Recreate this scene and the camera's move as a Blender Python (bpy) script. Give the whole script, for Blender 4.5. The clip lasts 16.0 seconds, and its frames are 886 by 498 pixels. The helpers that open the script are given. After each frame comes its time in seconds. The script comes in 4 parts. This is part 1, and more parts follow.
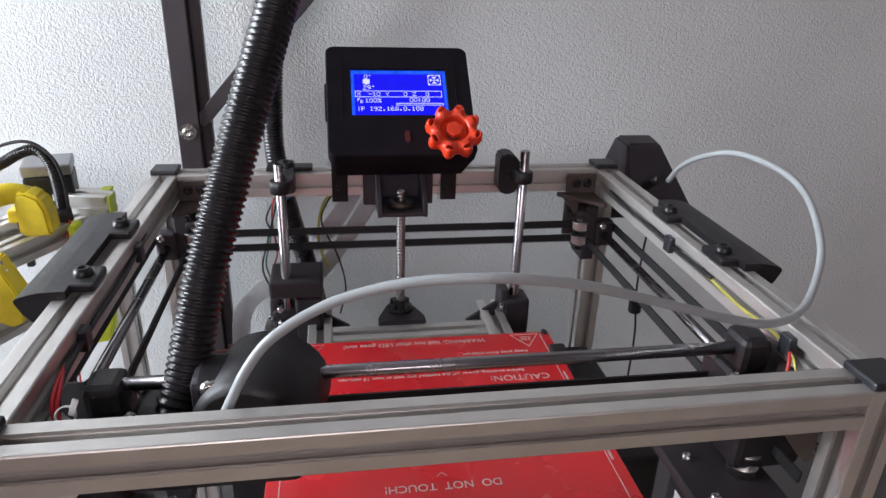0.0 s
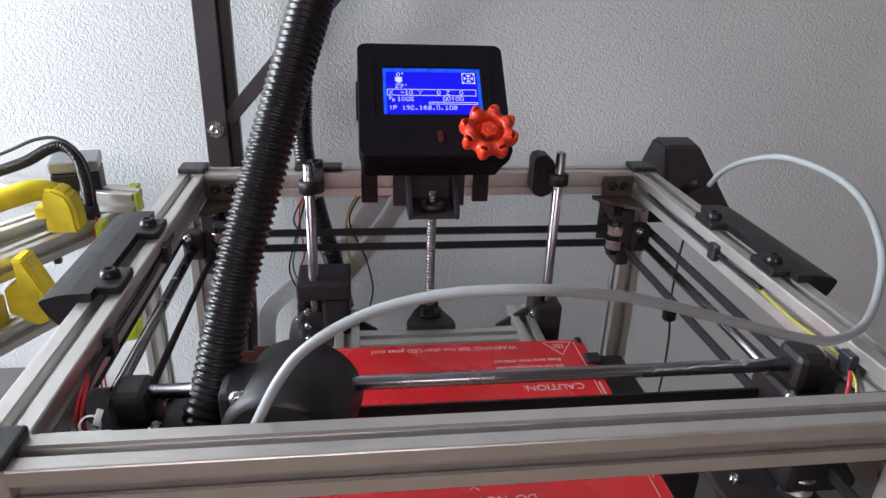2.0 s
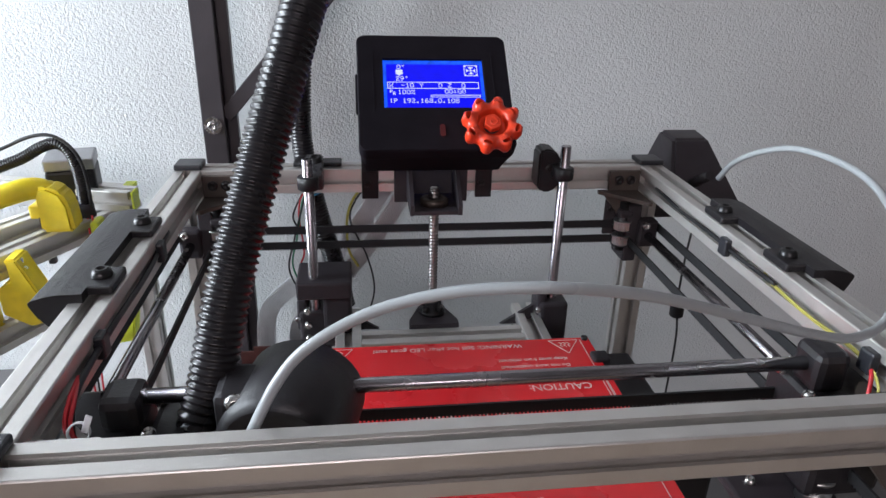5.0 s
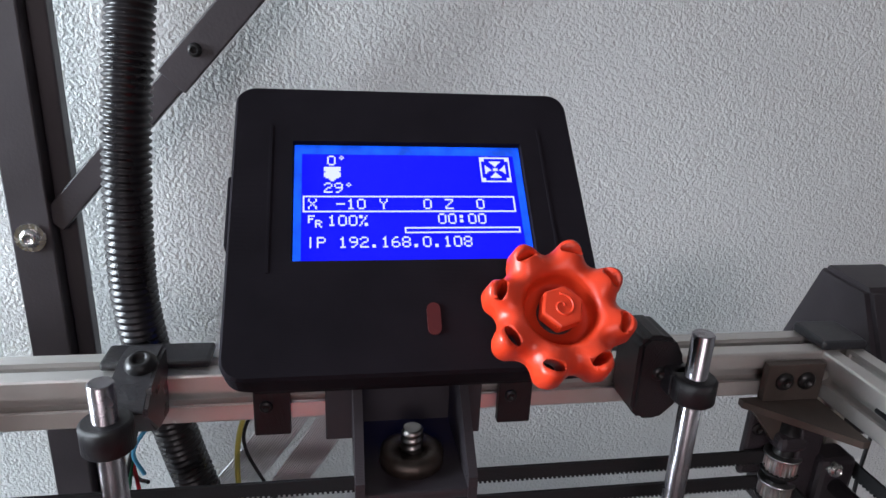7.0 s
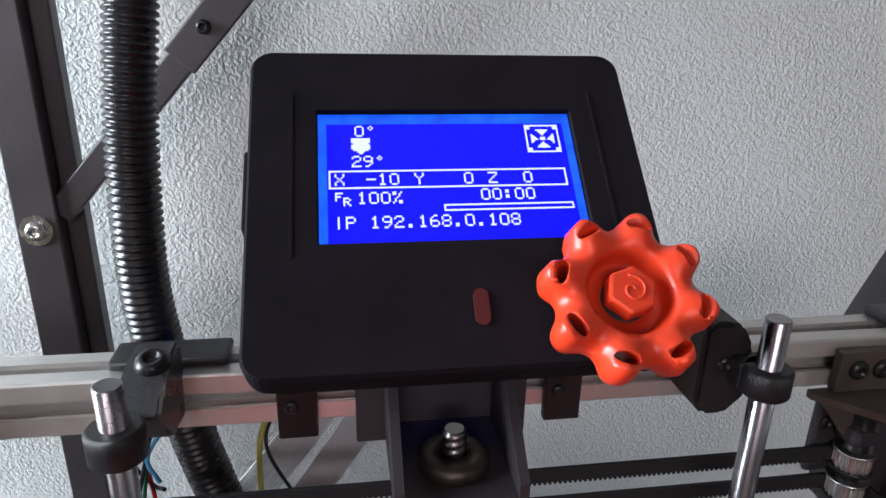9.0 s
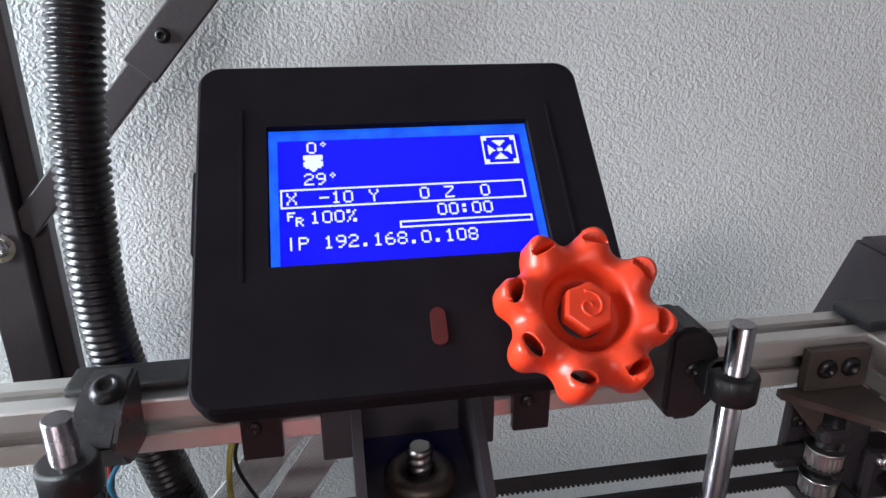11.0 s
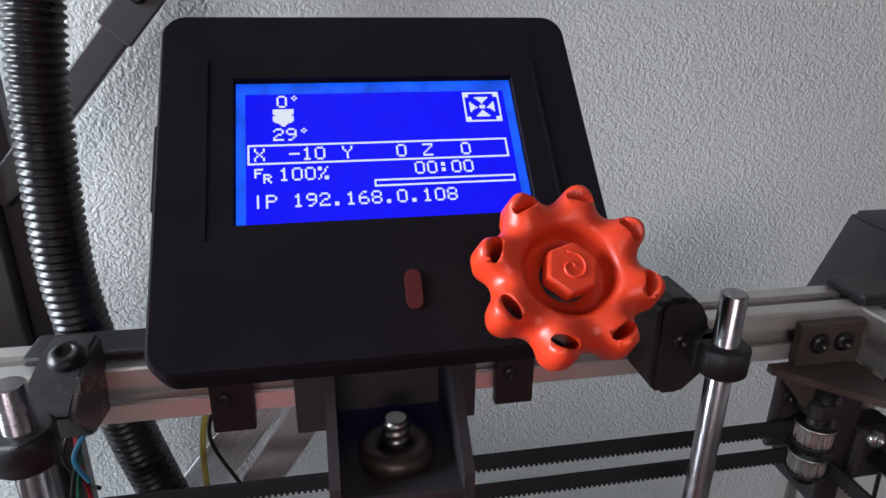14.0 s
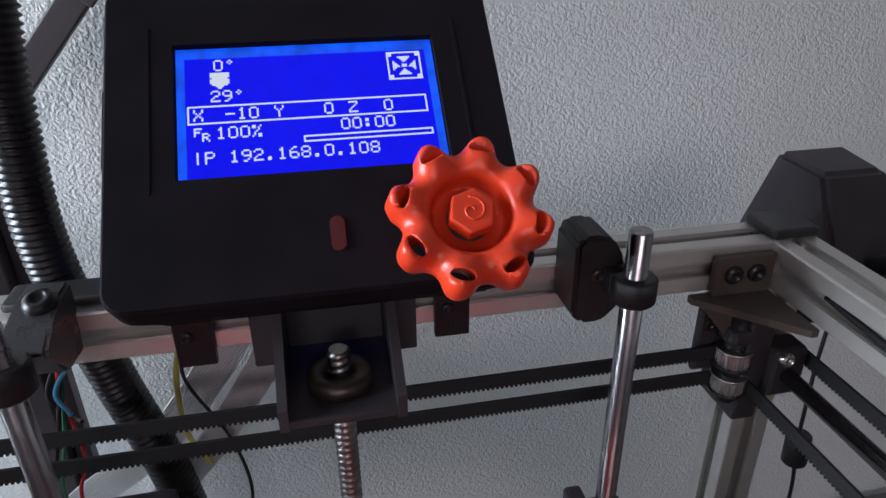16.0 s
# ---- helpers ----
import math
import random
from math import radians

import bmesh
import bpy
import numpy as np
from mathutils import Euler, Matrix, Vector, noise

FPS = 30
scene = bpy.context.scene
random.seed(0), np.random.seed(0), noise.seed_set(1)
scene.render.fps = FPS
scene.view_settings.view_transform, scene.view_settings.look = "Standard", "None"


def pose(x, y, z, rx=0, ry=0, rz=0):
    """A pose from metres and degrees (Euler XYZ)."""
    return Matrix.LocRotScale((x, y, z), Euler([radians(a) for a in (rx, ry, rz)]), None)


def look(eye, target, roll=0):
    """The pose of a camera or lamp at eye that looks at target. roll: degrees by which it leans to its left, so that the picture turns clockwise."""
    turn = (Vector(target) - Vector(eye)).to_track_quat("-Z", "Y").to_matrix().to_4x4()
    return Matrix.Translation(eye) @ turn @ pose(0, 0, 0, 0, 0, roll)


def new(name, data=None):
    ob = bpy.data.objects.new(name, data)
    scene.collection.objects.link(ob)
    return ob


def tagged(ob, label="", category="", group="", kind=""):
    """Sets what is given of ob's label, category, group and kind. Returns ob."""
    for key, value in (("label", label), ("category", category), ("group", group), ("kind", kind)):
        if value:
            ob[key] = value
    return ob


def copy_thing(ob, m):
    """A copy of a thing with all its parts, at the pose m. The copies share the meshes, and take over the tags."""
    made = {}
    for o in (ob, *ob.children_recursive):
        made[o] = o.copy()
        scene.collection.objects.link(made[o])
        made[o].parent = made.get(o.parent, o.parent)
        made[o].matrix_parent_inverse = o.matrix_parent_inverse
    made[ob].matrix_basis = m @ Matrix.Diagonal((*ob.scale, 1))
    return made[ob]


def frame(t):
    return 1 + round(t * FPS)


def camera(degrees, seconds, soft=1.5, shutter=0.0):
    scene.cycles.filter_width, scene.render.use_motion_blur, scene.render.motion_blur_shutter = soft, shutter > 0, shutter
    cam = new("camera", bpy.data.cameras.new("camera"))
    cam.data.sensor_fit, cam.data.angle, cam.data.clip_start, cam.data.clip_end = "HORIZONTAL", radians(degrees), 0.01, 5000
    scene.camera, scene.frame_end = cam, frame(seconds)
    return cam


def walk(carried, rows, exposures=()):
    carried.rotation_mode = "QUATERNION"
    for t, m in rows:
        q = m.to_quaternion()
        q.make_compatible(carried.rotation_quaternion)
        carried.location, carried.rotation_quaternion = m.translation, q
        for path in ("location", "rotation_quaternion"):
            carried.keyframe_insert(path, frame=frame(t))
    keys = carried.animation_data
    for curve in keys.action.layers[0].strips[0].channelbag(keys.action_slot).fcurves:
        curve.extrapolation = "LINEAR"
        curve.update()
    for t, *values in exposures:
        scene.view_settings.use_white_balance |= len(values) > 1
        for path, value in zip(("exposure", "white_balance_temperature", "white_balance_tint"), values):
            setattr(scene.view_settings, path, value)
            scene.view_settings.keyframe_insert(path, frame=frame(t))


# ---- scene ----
cam = camera(67.1, 16.0)
PATH = [
    (0, (-0.0499, -0.5428, 1.3675), (0.1049, 0.3608, 0.9682), 1.99),
    (0.5, (-0.0459, -0.5379, 1.3669), (0.1079, 0.3662, 0.9681), 2.15),
    (1, (-0.0535, -0.5344, 1.3684), (0.0695, 0.3735, 0.9676), 1.45),
    (1.5, (-0.0553, -0.5281, 1.3665), (0.0660, 0.3806, 0.9671), 1.62),
    (2, (-0.0564, -0.5260, 1.3642), (0.0686, 0.3812, 0.9625), 2.08),
    (2.5, (-0.0586, -0.5289, 1.3644), (0.0617, 0.3775, 0.9595), 1.98),
    (3, (-0.0582, -0.5279, 1.3628), (0.0630, 0.3780, 0.9569), 1.76),
    (5.5, (-0.0537, -0.5027, 1.3557), (0.0700, 0.4032, 0.9505), 1.56),
    (5.8, (-0.0458, -0.4624, 1.3487), (0.1097, 0.4483, 0.9661), 1.97),
    (6, (-0.0349, -0.4134, 1.3394), (0.1370, 0.4953, 0.9590), 2.68),
    (6.5, (-0.0170, -0.2940, 1.3238), (0.1642, 0.6121, 0.9414), 1.90),
    (7, (-0.0235, -0.2218, 1.3266), (0.1367, 0.7077, 0.9946), 2.65),
    (7.5, (-0.0289, -0.1905, 1.3137), (0.1461, 0.7318, 0.9689), 3.62),
    (8, (-0.0291, -0.1963, 1.3145), (0.1357, 0.7331, 0.9843), 2.44),
    (8.2, (-0.0291, -0.1981, 1.3147), (0.1297, 0.7312, 0.9811), 2.19),
    (10.3, (-0.0243, -0.1994, 1.3209), (0.1147, 0.7270, 0.9712), -0.10),
    (10.5, (-0.0222, -0.1971, 1.3225), (0.1256, 0.7283, 0.9735), -0.45),
    (11, (-0.0201, -0.1949, 1.3201), (0.1426, 0.7261, 0.9660), -0.05),
    (11.5, (-0.0157, -0.1881, 1.3174), (0.1670, 0.7235, 0.9489), -0.13),
    (12, (-0.0172, -0.1873, 1.3134), (0.1762, 0.7223, 0.9459), 1.11),
    (12.5, (-0.0178, -0.1923, 1.3169), (0.1527, 0.7303, 0.9706), 0.40),
    (13, (-0.0126, -0.1893, 1.3171), (0.1465, 0.7253, 0.9453), -1.29),
    (13.5, (-0.0144, -0.1889, 1.3137), (0.1446, 0.7210, 0.9306), -0.68),
    (14, (-0.0148, -0.1889, 1.3110), (0.1566, 0.7218, 0.9353), 0.65),
    (14.5, (-0.0136, -0.1865, 1.3113), (0.1600, 0.7219, 0.9309), 0.20),
    (15, (-0.0132, -0.1856, 1.3109), (0.1571, 0.7171, 0.9157), 0.05),
    (15.5, (-0.0152, -0.1864, 1.3106), (0.1537, 0.7192, 0.9217), 0.59),
    (16, (0.0012, -0.2114, 1.3183), (0.1736, 0.6669, 0.8724), -0.61),
]
EXPOSE = [(0.0, -0.06, 6450, 15), (3.0, -0.1, 6380, 14), (5.5, 0.0, 6250, 12), (7.0, 0.1, 6200, 11), (8.2, 0.18, 6250, 11), (11.2, 0.25, 6300, 11), (11.7, 0.12, 6350, 11), (13.5, -0.03, 6300, 11), (15.0, -0.22, 6200, 12), (16.0, -0.3, 6100, 13)]
walk(cam, [(t, look(eye, target, roll)) for t, eye, target, roll in PATH], EXPOSE)

# ---- world and light ----
world = bpy.data.worlds.new("sky")
scene.world = world
world.use_nodes = True
wn = world.node_tree.nodes
sky = wn.new("ShaderNodeTexSky")
sky.sky_type, sky.sun_disc, sky.sun_elevation, sky.sun_rotation = "NISHITA", False, radians(35), radians(-80)
world.node_tree.links.new(sky.outputs[0], wn["Background"].inputs[0])
wn["Background"].inputs[1].default_value = 0.08

WALL_Y = 0.252
ROOM_L, ROOM_R, ROOM_B, CEIL = -1.25, 2.2, -2.6, 2.5


def area(name, m, sx, sy, power, colour):
    d = bpy.data.lights.new(name, "AREA")
    d.shape, d.size, d.size_y, d.energy, d.color = "RECTANGLE", sx, sy, power, colour
    ob = new(name, d)
    ob.matrix_world = m
    return ob


# daylight in the opening of the side window
area("window_daylight", look((ROOM_L + 0.03, -0.10, 1.50), (-0.05, 0.15, 1.30)), 0.55, 0.70, 38, (0.86, 0.95, 1.0))
# warm light from behind, source unseen; added to light fronts and fill the blacks
area("rear_window_daylight", look((-0.3, ROOM_B + 0.05, 1.9), (0.0, -0.6, 0.6)), 1.2, 0.8, 27, (1.0, 0.875, 0.88))


# ---- materials ----
def mat(name, base, rough=0.5, metal=0.0, vary=0.12, scale=40.0, bump=0.0, bscale=400.0, spec=0.5, detail=5.0, coat=0.0):
    m = bpy.data.materials.new(name)
    m.use_nodes = True
    nt = m.node_tree
    n, l = nt.nodes, nt.links
    b = n["Principled BSDF"]
    b.inputs["Roughness"].default_value = rough
    b.inputs["Metallic"].default_value = metal
    b.inputs["Specular IOR Level"].default_value = spec
    b.inputs["Coat Weight"].default_value = coat
    co = n.new("ShaderNodeTexCoord")
    big = n.new("ShaderNodeTexNoise")
    big.inputs["Scale"].default_value = scale
    big.inputs["Detail"].default_value = detail
    l.new(co.outputs["Object"], big.inputs["Vector"])
    ramp = n.new("ShaderNodeMapRange")
    ramp.inputs["From Min"].default_value, ramp.inputs["From Max"].default_value = 0.3, 0.7
    ramp.inputs["To Min"].default_value, ramp.inputs["To Max"].default_value = 1 - vary, 1 + vary
    l.new(big.outputs["Fac"], ramp.inputs["Value"])
    mul = n.new("ShaderNodeVectorMath")
    mul.operation = "SCALE"
    mul.inputs[0].default_value = base
    l.new(ramp.outputs[0], mul.inputs["Scale"])
    l.new(mul.outputs[0], b.inputs["Base Color"])
    rr = n.new("ShaderNodeMapRange")
    rr.inputs["To Min"].default_value, rr.inputs["To Max"].default_value = max(0.02, rough - 0.08), min(1, rough + 0.1)
    l.new(big.outputs["Fac"], rr.inputs["Value"])
    l.new(rr.outputs[0], b.inputs["Roughness"])
    if bump:
        fine = n.new("ShaderNodeTexNoise")
        fine.inputs["Scale"].default_value = bscale
        fine.inputs["Detail"].default_value = 3
        l.new(co.outputs["Object"], fine.inputs["Vector"])
        bp = n.new("ShaderNodeBump")
        bp.inputs["Strength"].default_value = bump
        bp.inputs["Distance"].default_value = 0.0006
        l.new(fine.outputs["Fac"], bp.inputs["Height"])
        l.new(bp.outputs[0], b.inputs["Normal"])
    return m


def layered(name, base, rough=0.45, pitch=0.0003, axis="Z", depth=0.5, spec=0.5):
    """Printed plastic with fine layer lines."""
    m = mat(name, base, rough, 0, 0.15, 60, 0, spec=spec)
    n, l = m.node_tree.nodes, m.node_tree.links
    co = n.new("ShaderNodeTexCoord")
    w = n.new("ShaderNodeTexWave")
    w.bands_direction = axis
    w.inputs["Scale"].default_value = 0.314 / pitch
    w.inputs["Distortion"].default_value = 0.6
    w.inputs["Detail Scale"].default_value = 0.3
    l.new(co.outputs["Object"], w.inputs["Vector"])
    bp = n.new("ShaderNodeBump")
    bp.inputs["Strength"].default_value = depth
    bp.inputs["Distance"].default_value = 0.00012
    l.new(w.outputs["Fac"], bp.inputs["Height"])
    l.new(bp.outputs[0], n["Principled BSDF"].inputs["Normal"])
    return m


def glow(name, colour, strength, vary=0.0):
    m = bpy.data.materials.new(name)
    m.use_nodes = True
    n, l = m.node_tree.nodes, m.node_tree.links
    b = n["Principled BSDF"]
    b.inputs["Base Color"].default_value = (0.005, 0.005, 0.02, 1)
    b.inputs["Roughness"].default_value = 0.25
    b.inputs["Emission Color"].default_value = (*colour, 1)
    b.inputs["Emission Strength"].default_value = strength
    if vary:
        co, no = n.new("ShaderNodeTexCoord"), n.new("ShaderNodeTexNoise")
        no.inputs["Scale"].default_value = 160
        l.new(co.outputs["Object"], no.inputs["Vector"])
        mr = n.new("ShaderNodeMapRange")
        mr.inputs["From Min"].default_value, mr.inputs["From Max"].default_value = 0.3, 0.7
        mr.inputs["To Min"].default_value, mr.inputs["To Max"].default_value = strength * (1 - vary), strength * (1 + vary)
        l.new(no.outputs["Fac"], mr.inputs["Value"])
        l.new(mr.outputs[0], b.inputs["Emission Strength"])
    return m


def plaster():
    """Sprayed plaster: small round blobs over soft undulation."""
    m = mat("wall_plaster", (0.60, 0.605, 0.60), 0.85, 0, 0.05, 6)
    n, l = m.node_tree.nodes, m.node_tree.links
    co = n.new("ShaderNodeTexCoord")
    a, b2, c = n.new("ShaderNodeTexNoise"), n.new("ShaderNodeTexNoise"), n.new("ShaderNodeTexVoronoi")
    a.inputs["Scale"].default_value, a.inputs["Detail"].default_value = 480, 1.0
    b2.inputs["Scale"].default_value, b2.inputs["Detail"].default_value = 300, 2
    c.inputs["Scale"].default_value, c.feature = 330, "SMOOTH_F1"
    for t in (a, b2, c):
        l.new(co.outputs["Object"], t.inputs["Vector"])
    s1 = n.new("ShaderNodeMath")
    s1.operation = "SUBTRACT"
    l.new(a.outputs["Fac"], s1.inputs[0])
    half = n.new("ShaderNodeMath")
    half.operation, half.inputs[1].default_value = "MULTIPLY", 0.25
    l.new(c.outputs["Distance"], half.inputs[0])
    l.new(half.outputs[0], s1.inputs[1])
    s2 = n.new("ShaderNodeMath")
    s2.operation = "ADD"
    l.new(s1.outputs[0], s2.inputs[0])
    l.new(b2.outputs["Fac"], s2.inputs[1])
    bp = n.new("ShaderNodeBump")
    bp.inputs["Strength"].default_value, bp.inputs["Distance"].default_value = 0.75, 0.0015
    l.new(s2.outputs[0], bp.inputs["Height"])
    l.new(bp.outputs[0], n["Principled BSDF"].inputs["Normal"])
    return m


WALL = plaster()
# for the unseen walls and ceiling: dark, so little light bounces back
DARK_ROOM = mat("unseen_room_dark", (0.30, 0.29, 0.29), 0.9, 0, 0.06, 3, 0.3, 150)
# unseen floor: light warm tone chosen as a reflector for the front rail
FLOOR = mat("floor_warm_reflector", (0.58, 0.46, 0.32), 0.5, 0, 0.25, 5, 0.3, 90)
TABLE = mat("table_laminate", (0.09, 0.085, 0.085), 0.5, 0, 0.12, 12, 0.2, 300)
ALU = mat("anodised_aluminium", (0.62, 0.60, 0.575), 0.38, 0.72, 0.05, 70, 0.12, 900)
STEEL = mat("polished_steel", (0.36, 0.34, 0.36), 0.24, 1.0, 0.04, 90, 0.05, 700)
SCREW = mat("leadscrew_steel", (0.26, 0.245, 0.24), 0.34, 1.0, 0.12, 120, 0.1, 900)
PULLEY = mat("machined_pulley", (0.62, 0.62, 0.62), 0.3, 1.0, 0.08, 200, 0.1, 900)
BLACK = layered("black_printed_plastic", (0.036, 0.030, 0.035), 0.45, spec=0.3)
BLACKX = layered("black_printed_plastic_sideways", (0.0115, 0.010, 0.012), 0.38, axis="X", spec=0.4)
MATTE = layered("matt_black_printed_plastic", (0.0125, 0.0105, 0.0135), 0.65, depth=0.2, spec=0.03)
GLOSSY = layered("shiny_black_printed_plastic", (0.03, 0.028, 0.032), 0.27, 0.0005, "Y", 1.0, 0.9)
SATIN = mat("satin_black_plastic", (0.0115, 0.0095, 0.012), 0.5, 0, 0.2, 80, 0.25, 700)
CAPM = mat("end_cap_plastic", (0.020, 0.021, 0.026), 0.33, 0, 0.15, 120, 0.2, 800)
RUBBER = mat("belt_rubber", (0.010, 0.0095, 0.011), 0.8, 0, 0.2, 200, 0.3, 1200)
HOSE = mat("black_corrugated_plastic", (0.013, 0.0115, 0.0135), 0.27, 0, 0.15, 60, spec=0.4)
PAINTED = mat("black_painted_steel", (0.040, 0.033, 0.037), 0.42, 0, 0.18, 25, 0.2, 500)
RED = mat("red_solder_mask", (0.66, 0.018, 0.024), 0.26, 0, 0.07, 18, 0.06, 200, coat=0.3)
SILK = mat("white_silkscreen", (0.66, 0.46, 0.44), 0.5, 0, 0.08, 200)
COPPER = mat("printed_circuit_edge", (0.10, 0.03, 0.025), 0.5, 0, 0.2, 200)
KNOB = layered("orange_red_printed_plastic", (0.68, 0.046, 0.014), 0.32, 0.0004, "Z", 0.15)
BUTTON = mat("red_push_button", (0.075, 0.006, 0.007), 0.5, 0, 0.1, 200)
YELLOW = layered("yellow_printed_plastic", (0.78, 0.60, 0.012), 0.4)
LIME = layered("lime_printed_plastic", (0.62, 0.72, 0.03), 0.45)
PTFE = mat("milky_tube", (0.36, 0.38, 0.39), 0.3, 0, 0.05, 40)
PTFE.node_tree.nodes["Principled BSDF"].inputs["Subsurface Weight"].default_value = 0.35
PTFE.node_tree.nodes["Principled BSDF"].inputs["Subsurface Radius"].default_value = (0.004, 0.004, 0.004)
RUST = mat("dark_oily_steel", (0.085, 0.066, 0.056), 0.42, 0.7, 0.35, 150, 0.2, 900)
CHROME = mat("zinc_bolt", (0.62, 0.61, 0.60), 0.25, 1.0, 0.1, 300)
BOLT = mat("black_oxide_bolt", (0.030, 0.029, 0.03), 0.3, 0.6, 0.15, 300)
MOTOR = mat("motor_laminations", (0.028, 0.027, 0.028), 0.5, 0.4, 0.2, 200)
MOTORCAP = mat("motor_end_bell", (0.36, 0.36, 0.37), 0.5, 1.0, 0.08, 200, 0.2, 900)
GREY_RIBBON = mat("grey_ribbon_cable", (0.52, 0.52, 0.53), 0.5, 0, 0.06, 100)
BROWN = mat("brown_printed_bracket", (0.060, 0.046, 0.038), 0.5, 0, 0.2, 90, 0.2, 500)
CLOUDY = mat("cloudy_plastic_sheet", (0.62, 0.60, 0.58), 0.5, 0, 0.1, 60, 0.2, 200)
W_RED = mat("red_wire", (0.55, 0.02, 0.03), 0.4)
W_BLACK = mat("black_wire", (0.012, 0.012, 0.014), 0.4)
W_YELLOW = mat("yellow_wire", (0.50, 0.45, 0.10), 0.4)
W_GREEN = mat("green_wire", (0.02, 0.18, 0.09), 0.4)
W_BLUE = mat("blue_wire", (0.05, 0.30, 0.50), 0.4)
LCD = glow("blue_backlit_lcd", (0.0, 0.0, 1.0), 0.95, vary=0.04)
LCD_EDGE = glow("blue_backlight_edge", (0.008, 0.105, 1.0), 1.0, vary=0.30)
DOT = glow("lit_lcd_dots", (0.80, 0.86, 0.93), 0.95)
LABELW = mat("white_sticker", (0.7, 0.7, 0.72), 0.5)


# ---- mesh helpers ----
def obj(name, bm, material, parent=None, label="", smooth=False):
    bmesh.ops.recalc_face_normals(bm, faces=bm.faces)
    me = bpy.data.meshes.new(name)
    bm.to_mesh(me)
    bm.free()
    me.materials.append(material)
    if smooth:
        me.polygons.foreach_set("use_smooth", [True] * len(me.polygons))
    ob = new(name, me)
    if parent is not None:
        ob.parent = parent
    if label:
        ob["label"] = label
    return ob


part = obj


def thing(name, label, category, group=""):
    return tagged(new(name), label, category, group)


def add_box(bm, lo, hi, bevel=0.0, m=None, seg=2):
    """A box between two corners, bevelled, moved by m."""
    g = bmesh.ops.create_cube(bm, size=1)
    vs = g["verts"]
    for v in vs:
        v.co = Vector([lo[i] + (v.co[i] + 0.5) * (hi[i] - lo[i]) for i in range(3)])
    if bevel:
        es = {e for v in vs for e in v.link_edges}
        r = bmesh.ops.bevel(bm, geom=list(es), offset=bevel, segments=seg, affect="EDGES", profile=0.5)
        vs = list({v for f in r["faces"] for v in f.verts} | {v for v in vs if v.is_valid})
    if m is not None:
        bmesh.ops.transform(bm, matrix=m, verts=vs)
    return bm


def box(lo, hi, bevel=0.0, m=None, seg=2):
    return add_box(bmesh.new(), lo, hi, bevel, m, seg)


def frame_of(p0, p1, up=(0, 0, 1)):
    """A pose at p0 whose z runs to p1."""
    z = (Vector(p1) - Vector(p0)).normalized()
    u = Vector(up)
    if abs(z.dot(u)) > 0.98:
        u = Vector((0, 1, 0))
    x = u.cross(z).normalized()
    y = z.cross(x)
    return Matrix(((x[0], y[0], z[0], p0[0]), (x[1], y[1], z[1], p0[1]), (x[2], y[2], z[2], p0[2]), (0, 0, 0, 1)))


def add_prism(bm, pts, h, m=None):
    """A closed outline (x, y) raised from z = 0 to h."""
    a = [bm.verts.new((x, y, 0)) for x, y in pts]
    b = [bm.verts.new((x, y, h)) for x, y in pts]
    k = len(pts)
    bm.faces.new(a[::-1])
    bm.faces.new(b)
    for i in range(k):
        bm.faces.new((a[i], a[(i + 1) % k], b[(i + 1) % k], b[i]))
    if m is not None:
        bmesh.ops.transform(bm, matrix=m, verts=a + b)
    return bm


def prism(pts, h, m=None, bevel=0.0):
    bm = add_prism(bmesh.new(), pts, h, None)
    if bevel:
        bmesh.ops.bevel(bm, geom=bm.edges[:], offset=bevel, segments=2, affect="EDGES")
    if m is not None:
        bmesh.ops.transform(bm, matrix=m, verts=bm.verts[:])
    return bm


def add_rod(bm, p0, p1, r, seg=24, r1=None, bevel=0.0):
    k = (Vector(p1) - Vector(p0)).length
    m = frame_of(p0, p1)
    r1 = r if r1 is None else r1
    rings = [(r, 0), (r1, k)] if not bevel else [(r - bevel, 0), (r, bevel), (r1, k - bevel), (r1 - bevel, k)]
    prev = None
    for q, z in rings:
        ring = [bm.verts.new(m @ Vector((q * math.cos(2 * math.pi * i / seg), q * math.sin(2 * math.pi * i / seg), z))) for i in range(seg)]
        if prev:
            for i in range(seg):
                f = bm.faces.new((prev[i], prev[(i + 1) % seg], ring[(i + 1) % seg], ring[i]))
                f.smooth = True
        else:
            bm.faces.new(ring[::-1])
        prev = ring
    bm.faces.new(prev)
    return bm


def rod(p0, p1, r, seg=24, r1=None, bevel=0.0):
    return add_rod(bmesh.new(), p0, p1, r, seg, r1, bevel)


def spline(pts, n=12):
    """Catmull-Rom through the points."""
    P = [Vector(p) for p in pts]
    P = [2 * P[0] - P[1]] + P + [2 * P[-1] - P[-2]]
    out = []
    for i in range(1, len(P) - 2):
        for k in range(n):
            t = k / n
            a, b, c, d = P[i - 1:i + 3]
            out.append(0.5 * (2 * b + (c - a) * t + (2 * a - 5 * b + 4 * c - d) * t * t + (3 * b - a - 3 * c + d) * t ** 3))
    out.append(P[-2])
    return out


def evenly(path, step):
    out, left = [path[0].copy()], step
    for a, b in zip(path, path[1:]):
        d = (b - a).length
        at = 0.0
        while d - at >= left:
            at += left
            out.append(a.lerp(b, at / d))
            left = step
        left -= d - at
    return out


